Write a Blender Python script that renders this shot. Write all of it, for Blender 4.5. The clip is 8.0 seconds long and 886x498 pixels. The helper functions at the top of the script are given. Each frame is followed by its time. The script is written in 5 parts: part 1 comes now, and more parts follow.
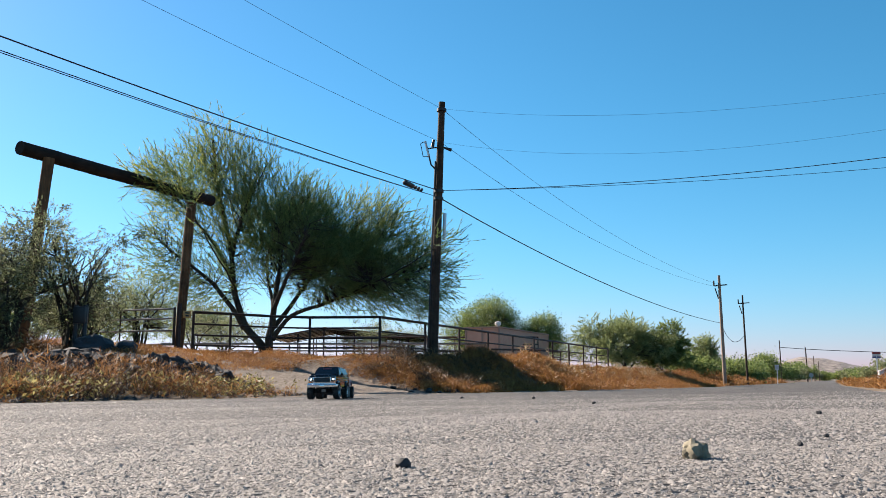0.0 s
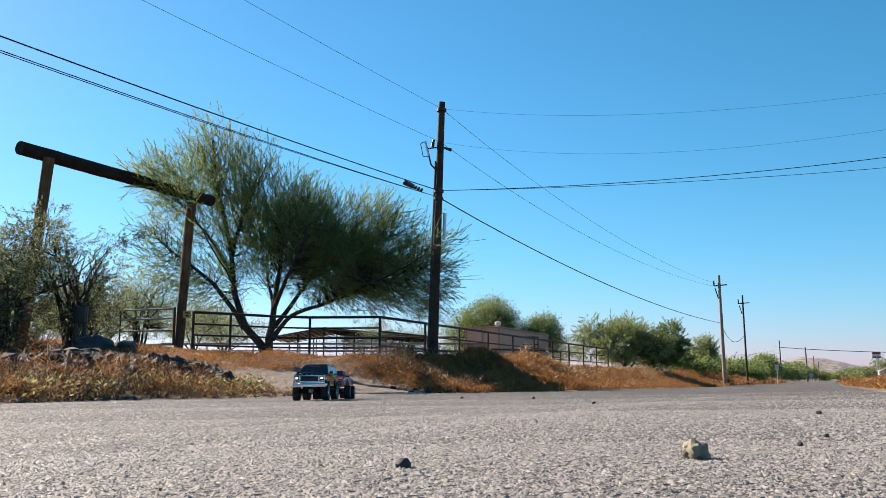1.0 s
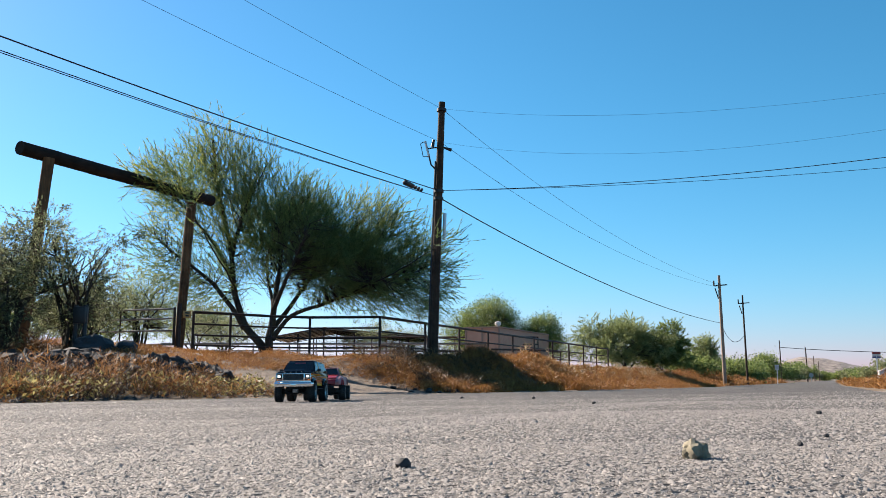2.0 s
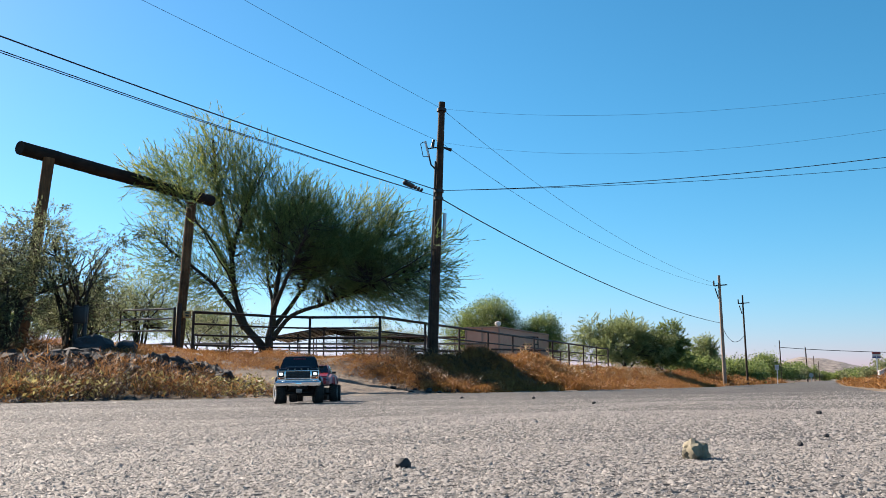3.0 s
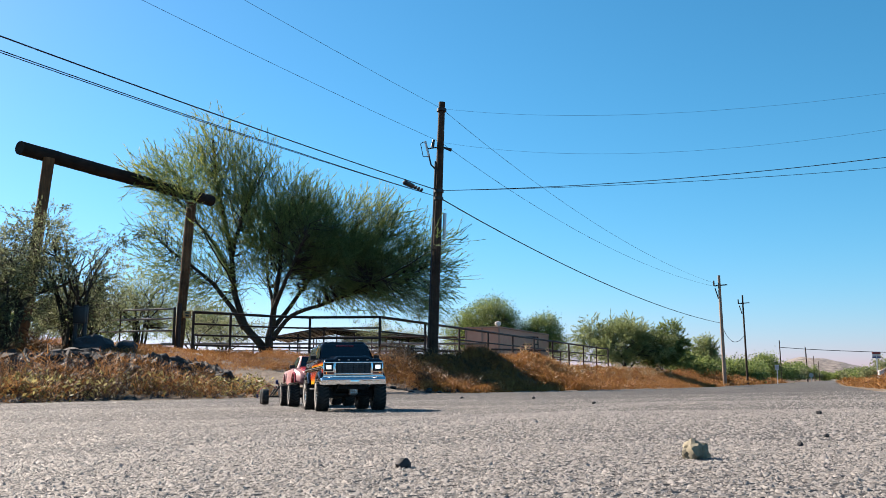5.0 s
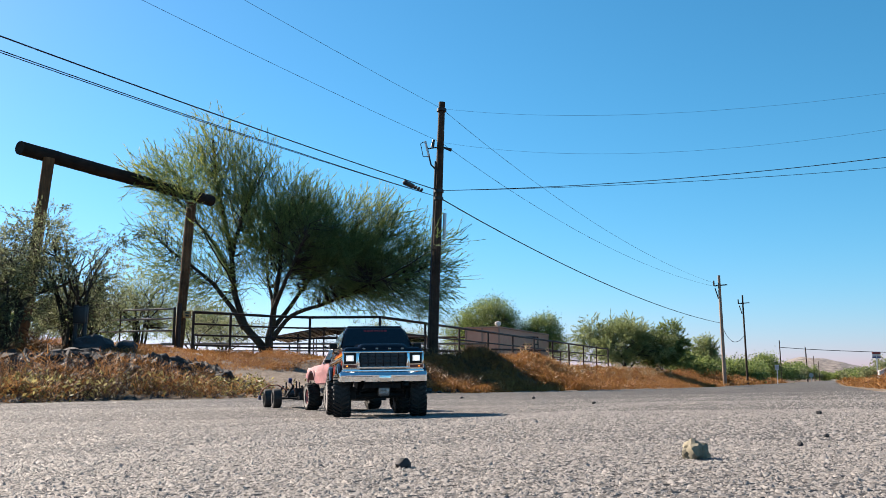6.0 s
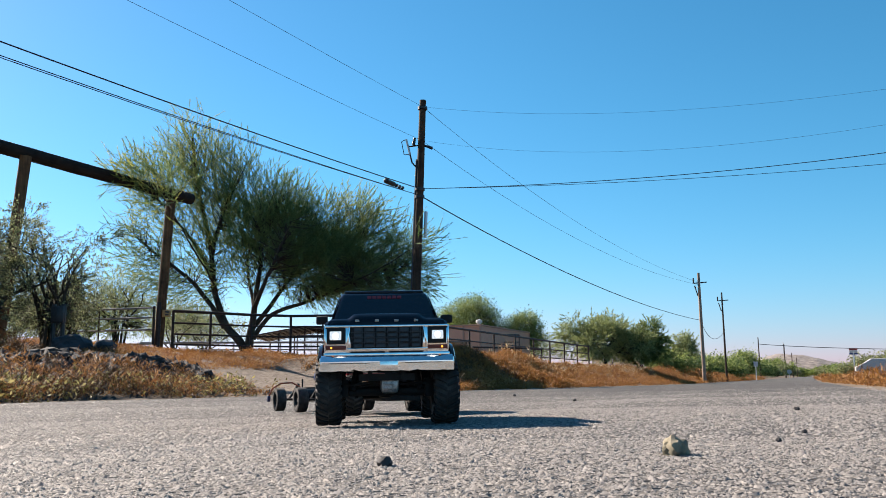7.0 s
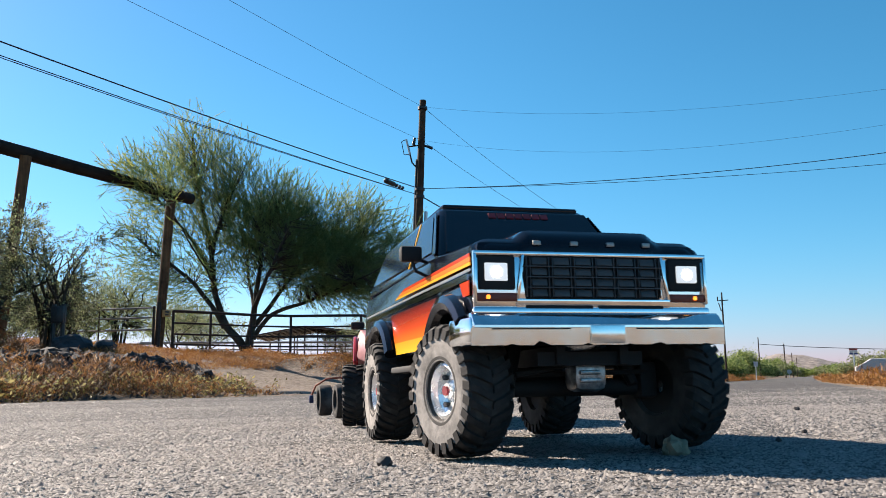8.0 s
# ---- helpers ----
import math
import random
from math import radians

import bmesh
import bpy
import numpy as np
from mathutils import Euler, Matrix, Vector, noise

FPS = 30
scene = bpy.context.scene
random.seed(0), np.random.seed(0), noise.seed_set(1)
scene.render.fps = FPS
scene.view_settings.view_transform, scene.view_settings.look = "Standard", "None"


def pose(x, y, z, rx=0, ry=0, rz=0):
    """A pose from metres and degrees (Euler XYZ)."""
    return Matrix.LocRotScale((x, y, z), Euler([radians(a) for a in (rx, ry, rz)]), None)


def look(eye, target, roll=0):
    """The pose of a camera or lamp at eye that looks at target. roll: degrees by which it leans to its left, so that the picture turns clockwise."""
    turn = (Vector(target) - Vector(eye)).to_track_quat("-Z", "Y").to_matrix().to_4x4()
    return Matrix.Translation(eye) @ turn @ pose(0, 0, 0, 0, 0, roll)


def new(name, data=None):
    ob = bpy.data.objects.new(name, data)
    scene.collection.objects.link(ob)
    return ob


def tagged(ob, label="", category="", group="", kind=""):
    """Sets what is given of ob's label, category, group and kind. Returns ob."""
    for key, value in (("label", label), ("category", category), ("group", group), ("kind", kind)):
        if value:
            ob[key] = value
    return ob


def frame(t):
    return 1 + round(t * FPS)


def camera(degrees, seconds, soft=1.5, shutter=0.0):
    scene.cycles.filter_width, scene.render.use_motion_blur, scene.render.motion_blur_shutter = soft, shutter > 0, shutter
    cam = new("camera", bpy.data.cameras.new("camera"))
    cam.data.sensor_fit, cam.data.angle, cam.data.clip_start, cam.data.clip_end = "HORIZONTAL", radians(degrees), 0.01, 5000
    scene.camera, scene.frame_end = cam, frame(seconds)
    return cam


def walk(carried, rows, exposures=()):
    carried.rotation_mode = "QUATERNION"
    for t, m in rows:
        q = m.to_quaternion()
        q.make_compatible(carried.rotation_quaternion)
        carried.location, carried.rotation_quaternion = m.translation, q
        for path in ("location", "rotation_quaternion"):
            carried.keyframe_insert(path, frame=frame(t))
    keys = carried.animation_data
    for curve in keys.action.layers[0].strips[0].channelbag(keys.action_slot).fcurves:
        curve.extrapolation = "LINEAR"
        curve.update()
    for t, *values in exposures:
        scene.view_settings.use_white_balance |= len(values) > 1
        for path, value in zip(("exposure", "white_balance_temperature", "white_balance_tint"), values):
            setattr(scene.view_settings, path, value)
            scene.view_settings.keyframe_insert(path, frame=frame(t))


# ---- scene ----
# camera: it lies on the road and is nudged to the right once
EYE = Vector((0.0, 0.0, 0.063))
TURN = 23.633        # degrees the view is turned from the road's line


def aim(yaw, tilt, roll):
    a, b = radians(TURN - yaw), radians(tilt)
    way = Vector((-math.sin(a) * math.cos(b), math.cos(a) * math.cos(b), math.sin(b)))
    return look(EYE, EYE + way, roll)


cam = camera(53.31, 8.0, soft=0.5, shutter=0.06)
FIRST, SECOND = aim(0, 8.45, 0), aim(1.235, 8.326, -0.277)
walk(cam, [(0.0, FIRST), (3.0, FIRST), (6.5, FIRST), (6.7, FIRST), (6.8, SECOND), (7.0, SECOND), (8.0, SECOND)],
     exposures=[(0.0, 1.47), (8.0, 1.47)])

# ---- light ----
SUN_UP = 32.0
world = bpy.data.worlds.new("sky")
scene.world = world
world.use_nodes = True
wn = world.node_tree.nodes
sky = wn.new("ShaderNodeTexSky")
sky.sky_type, sky.sun_disc = "NISHITA", False
sky.sun_elevation, sky.sun_rotation = radians(SUN_UP), radians(-76)
sky.air_density, sky.dust_density, sky.ozone_density = 1.0, 0.3, 6.0
# white balance of the sky: a deep, clean blue that pales to the horizon
split, joined = wn.new("ShaderNodeSeparateColor"), wn.new("ShaderNodeCombineColor")
world.node_tree.links.new(sky.outputs[0], split.inputs[0])


def weigh(a, gain, b=None, less=0.0):
    m = wn.new("ShaderNodeMath")
    m.operation = "MULTIPLY"
    world.node_tree.links.new(a, m.inputs[0])
    m.inputs[1].default_value = gain
    if b is None:
        return m.outputs[0]
    k = wn.new("ShaderNodeMath")
    k.operation, k.use_clamp = "MULTIPLY_ADD", False
    world.node_tree.links.new(b, k.inputs[0])
    k.inputs[1].default_value = less
    world.node_tree.links.new(m.outputs[0], k.inputs[2])
    top = wn.new("ShaderNodeMath")
    top.operation = "MAXIMUM"
    world.node_tree.links.new(k.outputs[0], top.inputs[0])
    top.inputs[1].default_value = 0.0
    return top.outputs[0]


world.node_tree.links.new(weigh(split.outputs[0], 1.90, split.outputs[1], -0.70), joined.inputs[0])
world.node_tree.links.new(weigh(split.outputs[1], 1.52, split.outputs[0], -0.70), joined.inputs[1])
world.node_tree.links.new(weigh(split.outputs[2], 1.17), joined.inputs[2])
world.node_tree.links.new(joined.outputs[0], wn["Background"].inputs[0])
wn["Background"].inputs[1].default_value = 0.0505
sun = new("sun", bpy.data.lights.new("sun", "SUN"))
sun.data.energy, sun.data.angle, sun.data.color = 5.0, radians(0.53), (1.0, 0.865, 0.735)
sun.matrix_world = look((-58.2, 14.5, 60 * math.tan(radians(SUN_UP))), (0, 0, 0))

rng = np.random.default_rng(7)


# ---- materials ----
class Mat:
    """A small builder of node materials."""

    def __init__(self, name, rough=0.6, metal=0.0, spec=0.5):
        self.m = bpy.data.materials.new(name)
        self.m.use_nodes = True
        self.n, self.l = self.m.node_tree.nodes, self.m.node_tree.links
        self.b = self.n["Principled BSDF"]
        self.b.inputs["Roughness"].default_value = rough
        self.b.inputs["Metallic"].default_value = metal
        self.b.inputs["Specular IOR Level"].default_value = spec
        self.co = None
        self.tone = 1.0 if metal > 0.5 else 0.55      # non-metal ramp colours scaled down to balance the raised exposure

    def coords(self):
        if self.co is None:
            self.co = self.n.new("ShaderNodeTexCoord").outputs["Object"]
        return self.co

    def noise(self, scale, detail=4, rough=0.6, stretch=None):
        t = self.n.new("ShaderNodeTexNoise")
        t.inputs["Scale"].default_value, t.inputs["Detail"].default_value = scale, detail
        t.inputs["Roughness"].default_value = rough
        v = self.coords()
        if stretch:
            mp = self.n.new("ShaderNodeMapping")
            mp.inputs["Scale"].default_value = stretch
            self.l.new(v, mp.inputs[0])
            v = mp.outputs[0]
        self.l.new(v, t.inputs["Vector"])
        return t.outputs["Fac"]

    def cells(self, scale, out="Color"):
        t = self.n.new("ShaderNodeTexVoronoi")
        t.inputs["Scale"].default_value = scale
        self.l.new(self.coords(), t.inputs["Vector"])
        return t.outputs[out]

    def island(self):
        return self.n.new("ShaderNodeNewGeometry").outputs["Random Per Island"]

    def each(self):
        return self.n.new("ShaderNodeObjectInfo").outputs["Random"]

    def ramp(self, fac, stops):
        r = self.n.new("ShaderNodeValToRGB")
        el = r.color_ramp.elements
        while len(el) < len(stops):
            el.new(0.5)
        for e, (p, c) in zip(el, stops):
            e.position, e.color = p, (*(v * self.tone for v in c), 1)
        self.l.new(fac, r.inputs[0])
        return r.outputs[0]

    def mix(self, fac, a, b, kind="MIX"):
        x = self.n.new("ShaderNodeMix")
        x.data_type, x.blend_type = "RGBA", kind
        for s, v in ((0, fac), (6, a), (7, b)):
            if isinstance(v, (int, float)):
                x.inputs[s].default_value = v
            elif isinstance(v, tuple):
                x.inputs[s].default_value = (*v, 1)
            else:
                self.l.new(v, x.inputs[s])
        return x.outputs[2]

    def color(self, c):
        if isinstance(c, tuple):
            self.b.inputs["Base Color"].default_value = (*c, 1)
        else:
            self.l.new(c, self.b.inputs["Base Color"])
        return self

    def roughness(self, fac, lo, hi):
        r = self.n.new("ShaderNodeMapRange")
        r.inputs["To Min"].default_value, r.inputs["To Max"].default_value = lo, hi
        self.l.new(fac, r.inputs["Value"])
        self.l.new(r.outputs[0], self.b.inputs["Roughness"])
        return self

    def bump(self, h, strength, dist):
        p = self.n.new("ShaderNodeBump")
        p.inputs["Strength"].default_value, p.inputs["Distance"].default_value = strength, dist
        self.l.new(h, p.inputs["Height"])
        if self.b.inputs["Normal"].is_linked:
            self.l.new(self.b.inputs["Normal"].links[0].from_socket, p.inputs["Normal"])
        self.l.new(p.outputs[0], self.b.inputs["Normal"])
        return self

    def leafy(self, c, amount=0.35):
        """Light also comes through the thin leaf."""
        self.color(c)
        tr, mx = self.n.new("ShaderNodeBsdfTranslucent"), self.n.new("ShaderNodeMixShader")
        self.l.new(c, tr.inputs[0])
        mx.inputs[0].default_value = amount
        self.l.new(self.b.outputs[0], mx.inputs[1])
        self.l.new(tr.outputs[0], mx.inputs[2])
        self.l.new(mx.outputs[0], self.n["Material Output"].inputs[0])
        return self


def plain(name, c, rough=0.5, metal=0.0, vary=0.25, scale=40, bump=0.0):
    m = Mat(name, rough, metal)
    n = m.noise(scale)
    dark = tuple(v * (1 - vary) for v in c)
    lite = tuple(min(1, v * (1 + vary)) for v in c)
    m.color(m.ramp(n, [(0.3, dark), (0.7, lite)]))
    m.roughness(n, max(0, rough - 0.1), min(1, rough + 0.12))
    if bump:
        m.bump(n, 0.4, bump)
    return m.m


def make_leaf(name, a, b, c, amount=0.35):
    m = Mat(name, 0.55, 0, 0.3)
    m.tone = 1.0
    m.leafy(m.ramp(m.island(), [(0.0, a), (0.55, b), (1.0, c)]), amount)
    return m.m


def make_ground():
    m = Mat("dry_soil", 0.95, 0, 0.2)
    soil = m.ramp(m.noise(0.8, 6), [(0.3, (0.23, 0.15, 0.09)), (0.7, (0.36, 0.26, 0.17))])
    grit = m.ramp(m.cells(16), [(0.2, (0.16, 0.12, 0.09)), (0.9, (0.46, 0.38, 0.30))])
    a = m.n.new("ShaderNodeAttribute")
    a.attribute_name = "gravel"
    base = m.mix(0.35, soil, grit)
    gravel = m.mix(0.55, m.ramp(m.noise(1.3, 5), [(0.3, (0.27, 0.21, 0.165)), (0.7, (0.40, 0.33, 0.27))]), grit)
    # dark rock rubble of the berm, the berm's shade darkened into its colour
    b = m.n.new("ShaderNodeAttribute")
    b.attribute_name = "shaded_scree"
    shaded_scree = m.ramp(m.cells(9), [(0.1, (0.03, 0.028, 0.027)), (0.6, (0.08, 0.075, 0.07)), (0.95, (0.17, 0.155, 0.14))])
    m.color(m.mix(b.outputs["Fac"], m.mix(a.outputs["Fac"], base, gravel), shaded_scree))
    m.bump(m.cells(22, "Distance"), 0.6, 0.03).bump(m.noise(3, 6), 0.5, 0.08)
    return m.m


def make_road():
    m = Mat("chip_seal", 0.85, 0, 0.3)
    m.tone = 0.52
    g = m.ramp(m.cells(95), [(0.1, (0.27, 0.25, 0.23)), (0.5, (0.615, 0.57, 0.525)), (0.95, (0.89, 0.83, 0.76))])
    wide = m.ramp(m.noise(0.6, 5, 0.65, (1.0, 0.25, 1)), [(0.3, (0.66, 0.65, 0.66)), (0.7, (1.05, 1.03, 1.0))])
    patch = m.ramp(m.noise(24, 5, 0.75), [(0.32, (0.62, 0.61, 0.60)), (0.62, (1.4, 1.4, 1.4))])
    m.color(m.mix(1.0, m.mix(1.0, g, wide, "MULTIPLY"), patch, "MULTIPLY"))
    m.bump(m.cells(95, "Distance"), 0.9, 0.008).bump(m.noise(5, 4), 0.3, 0.02)
    return m.m


def make_chips():
    m = Mat("road_chips", 0.8, 0, 0.35)
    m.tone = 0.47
    c = m.ramp(m.island(), [(0.0, (0.09, 0.082, 0.078)), (0.12, (0.27, 0.245, 0.225)), (0.3, (0.41, 0.37, 0.34)), (0.7, (0.50, 0.455, 0.415)),
                            (0.93, (0.58, 0.525, 0.475)), (1.0, (0.70, 0.64, 0.58))])
    m.color(m.mix(0.35, c, m.ramp(m.noise(260, 3), [(0.3, (0.365, 0.345, 0.325)), (0.7, (0.71, 0.68, 0.64))])))
    m.bump(m.noise(600, 3), 0.5, 0.001)
    return m.m


def make_wood(name, a, b, c, along=(14, 14, 0.7)):
    m = Mat(name, 0.85, 0, 0.2)
    g = m.noise(1.6, 7, 0.65, along)
    m.color(m.mix(0.5, m.ramp(g, [(0.3, a), (0.52, b), (0.75, c)]), m.ramp(m.noise(2.5, 4), [(0.35, a), (0.7, c)])))
    m.bump(g, 0.6, 0.012)
    return m.m


def make_paint(name, c, rough=0.18):
    m = Mat(name, rough, 0, 0.22)
    m.color(m.mix(0.25, c, m.ramp(m.noise(60, 5), [(0.4, c), (0.8, tuple(min(1, v * 1.3 + 0.012) for v in c))])))
    m.b.inputs["Coat Weight"].default_value, m.b.inputs["Coat Roughness"].default_value = 0.14, 0.06
    m.roughness(m.noise(35, 5), rough * 0.35, rough * 0.9)
    return m.m


def make_chrome(name="chrome"):
    m = Mat(name, 0.12, 1.0)
    n = m.noise(70, 4)
    m.color(m.ramp(n, [(0.3, (0.72, 0.72, 0.73)), (0.7, (0.86, 0.86, 0.86))]))
    m.roughness(n, 0.03, 0.13)
    return m.m


def make_rubber():
    m = Mat("tyre_rubber", 0.8, 0, 0.3)
    dust = m.noise(26, 5)
    m.color(m.ramp(dust, [(0.35, (0.03, 0.028, 0.027)), (0.55, (0.085, 0.078, 0.072)), (0.8, (0.24, 0.22, 0.195))]))
    m.bump(m.noise(300, 3), 0.3, 0.001)
    return m.m


def make_sunset():
    """Side decal that fades from yellow below to dark red above."""
    m = Mat("sunset_decal", 0.2, 0, 0.3)
    z = m.n.new("ShaderNodeSeparateXYZ")
    m.l.new(m.coords(), z.inputs[0])
    r = m.n.new("ShaderNodeMapRange")
    r.inputs["From Min"].default_value, r.inputs["From Max"].default_value = 0.100, 0.150
    m.l.new(z.outputs[2], r.inputs["Value"])
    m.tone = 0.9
    c = m.ramp(r.outputs[0], [(0.0, (0.95, 0.55, 0.04)), (0.28, (0.9, 0.38, 0.03)), (0.3, (0.8, 0.19, 0.02)), (0.55, (0.62, 0.07, 0.015)), (0.85, (0.25, 0.02, 0.01)), (1.0, (0.05, 0.01, 0.01))])
    m.color(c)
    m.b.inputs["Coat Weight"].default_value, m.b.inputs["Coat Roughness"].default_value = 0.25, 0.08
    return m.m


def make_glow(name, c, power):
    m = Mat(name, 0.2)
    m.color(c)
    m.b.inputs["Emission Color"].default_value = (*c, 1)
    m.b.inputs["Emission Strength"].default_value = power
    return m.m


def make_glass(name, c, alpha=0.6):
    m = Mat(name, 0.06, 0, 0.6)
    m.color(c)
    m.b.inputs["Alpha"].default_value = alpha
    m.roughness(m.noise(40, 4), 0.03, 0.18)
    return m.m


M_GROUND, M_ROAD, M_CHIPS = make_ground(), make_road(), make_chips()
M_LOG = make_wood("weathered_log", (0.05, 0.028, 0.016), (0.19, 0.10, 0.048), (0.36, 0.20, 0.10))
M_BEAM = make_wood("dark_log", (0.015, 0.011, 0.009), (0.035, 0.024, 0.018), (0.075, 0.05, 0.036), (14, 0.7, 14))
M_POLE = make_wood("pole_wood", (0.035, 0.023, 0.017), (0.08, 0.05, 0.034), (0.19, 0.125, 0.085))
M_FARPOLE = make_wood("pale_pole_wood", (0.28, 0.2, 0.15), (0.5, 0.36, 0.27), (0.66, 0.52, 0.42))
M_BARK = make_wood("tree_bark", (0.035, 0.028, 0.022), (0.08, 0.066, 0.05), (0.15, 0.13, 0.095), (5, 5, 1.2))
M_PIPE = plain("rusty_pipe", (0.06, 0.035, 0.028), 0.6, 0.4, 0.45, 9)
M_GATEPIPE = plain("worn_gate_pipe", (0.20, 0.17, 0.15), 0.45, 0.7, 0.4, 9)
M_STEEL = plain("galvanised_steel", (0.45, 0.46, 0.47), 0.4, 0.8, 0.15)
M_DARK = plain("dark_fitting", (0.03, 0.03, 0.033), 0.5, 0.1, 0.3)
M_WIRE = plain("wire", (0.035, 0.037, 0.045), 0.6, 0.2, 0.2)
M_STUCCO = plain("pink_stucco", (1.0, 0.50, 0.34), 0.9, 0, 0.10, 3, 0.01)
M_STUCCO_TRIM = plain("stucco_trim", (0.60, 0.37, 0.27), 0.9, 0, 0.10, 5, 0.004)
M_ROOFTIN = plain("rusty_tin_roof", (0.22, 0.12, 0.09), 0.6, 0.3, 0.35, 2)
M_TIN = plain("white_tin", (0.95, 0.9, 0.82), 0.55, 0.1, 0.12, 3)
M_ROCK = plain("grey_rock", (0.042, 0.040, 0.040), 0.9, 0, 0.45, 7, 0.03)
M_BOULDER = plain("blue_grey_boulder", (0.06, 0.065, 0.075), 0.9, 0, 0.3, 4, 0.03)
M_HILL = plain("dry_hillside", (0.36, 0.30, 0.26), 0.95, 0, 0.6, 0.22, 0.5)
M_GRASS = make_leaf("golden_grass", (0.13, 0.05, 0.014), (0.29, 0.125, 0.03), (0.42, 0.215, 0.065), 0.3)
M_SEED = make_leaf("pale_seed_stalk", (0.28, 0.19, 0.09), (0.42, 0.31, 0.17), (0.5, 0.4, 0.26), 0.4)
M_STRAW = make_leaf("brown_dead_weed", (0.025, 0.015, 0.009), (0.065, 0.036, 0.016), (0.17, 0.10, 0.042), 0.25)
M_WEED = make_leaf("green_weed", (0.07, 0.06, 0.018), (0.19, 0.165, 0.055), (0.44, 0.37, 0.15), 0.4)
M_PALO = make_leaf("palo_verde_leaf", (0.05, 0.092, 0.035), (0.14, 0.20, 0.068), (0.30, 0.36, 0.12), 0.55)
# lit copy of the palo verde leaf, sunlight painted in as yellow-green
M_SUNLEAF = make_leaf("sunlit_leaf", (0.15, 0.19, 0.045), (0.29, 0.32, 0.075), (0.46, 0.43, 0.12), 0.5)
M_BUSH = make_leaf("creosote_leaf", (0.06, 0.075, 0.035), (0.15, 0.17, 0.08), (0.32, 0.33, 0.17), 0.5)
M_MESQ = make_leaf("mesquite_leaf", (0.055, 0.09, 0.024), (0.17, 0.22, 0.062), (0.31, 0.36, 0.11), 0.45)
M_PALE = make_leaf("pale_palo_leaf", (0.11, 0.14, 0.055), (0.26, 0.30, 0.12), (0.42, 0.45, 0.2), 0.5)
M_FARLEAF = make_leaf("far_leaf", (0.08, 0.10, 0.045), (0.19, 0.21, 0.095), (0.32, 0.33, 0.16), 0.4)
M_RUBBER, M_CHROME, M_SUNSET = make_rubber(), make_chrome(), make_sunset()
# dust plus painted sunlight: sidewall far lighter than the tread, which stays shade-dark
M_SIDEWALL = plain("dusty_sunlit_sidewall", (0.40, 0.37, 0.34), 0.9, 0, 0.5, 70, 0.003)
M_NAVY = make_paint("black_navy_paint", (0.006, 0.008, 0.014))
M_REDBODY = make_paint("faded_red_paint", (0.36, 0.035, 0.04), 0.3)
# pickup's red as it looks in full sun: the glare is in the colour
M_PINK = plain("sunlit_pink_paint", (0.60, 0.25, 0.25), 0.45, 0, 0.5, 22)
M_STRIPE_O = make_paint("orange_stripe", (0.75, 0.20, 0.03), 0.22)
M_STRIPE_R = make_paint("red_stripe", (0.55, 0.05, 0.015), 0.22)
M_STRIPE_Y = make_paint("yellow_stripe", (0.85, 0.42, 0.03), 0.22)
M_SILVER = plain("silver_trim", (0.55, 0.53, 0.5), 0.35, 0.5, 0.15)
M_GRILLE = plain("grille_plastic", (0.075, 0.075, 0.078), 0.5, 0, 0.2, 90)
M_DIFF = plain("worn_cast_metal", (0.34, 0.34, 0.34), 0.35, 0.8, 0.5, 160)
M_RIM = plain("bright_silver_rim", (0.95, 0.94, 0.92), 0.25, 0.55, 0.05, 90)
M_PLASTIC = plain("black_plastic", (0.009, 0.009, 0.0095), 0.78, 0, 0.3, 60)
# scuffed chrome; the pale road's reflection is helped by a cream base colour
M_BUMPERLOW = plain("scuffed_bumper", (0.97, 0.93, 0.87), 0.16, 0.9, 0.05, 50)
M_LAMP = make_glow("headlight_glow", (0.62, 0.64, 0.65), 0.36)
M_LAMPCORE = make_glow("headlight_core", (1.0, 0.99, 0.97), 3.0)
M_AMBER_GLOW = make_glow("amber_glow", (1.0, 0.3, 0.03), 0.8)
M_AMBER = plain("amber_lens", (0.30, 0.04, 0.012), 0.45, 0, 0.2)
M_GLASS = make_glass("smoked_glass", (0.006, 0.008, 0.013), 0.93)
M_STICKER = plain("red_sticker", (0.4, 0.03, 0.04), 0.5)
M_ORANGEWIRE = plain("orange_wire", (0.5, 0.1, 0.04), 0.5)
M_BLUEPLUG = plain("blue_plug", (0.02, 0.04, 0.16), 0.4)
M_TAN = plain("tan_stone", (0.36, 0.31, 0.21), 0.9, 0, 0.4, 60, 0.004)
M_DARKSTONE = plain("dark_stone", (0.07, 0.065, 0.065), 0.85, 0, 0.4, 60, 0.003)
M_SIGN = plain("sign_white", (0.7, 0.7, 0.7), 0.5)
M_SIGNRED = plain("sign_red", (0.4, 0.06, 0.05), 0.5)
M_SIGNBLUE = plain("sign_blue", (0.05, 0.08, 0.25), 0.5)
M_PLATE = plain("ochre_plate", (0.62, 0.33, 0.08), 0.5)


# ---- mesh helpers ----
def mesh_of(name, bm, sharp=38):
    me = bpy.data.meshes.new(name)
    bmesh.ops.recalc_face_normals(bm, faces=bm.faces)
    bm.to_mesh(me)
    bm.free()
    me.polygons.foreach_set("use_smooth", [True] * len(me.polygons))
    me.set_sharp_from_angle(angle=radians(sharp))
    return me


def part(name, bm, material, parent=None, label="", sharp=38):
    me = mesh_of(name, bm, sharp)
    me.materials.append(material)
    ob = new(name, me)
    if parent is not None:
        ob.parent = parent
    return tagged(ob, label)


def again(name, ob, m, parent):
    """Another object on the same mesh."""
    o = new(name, ob.data)
    o.parent = parent
    o.matrix_basis = m
    return o


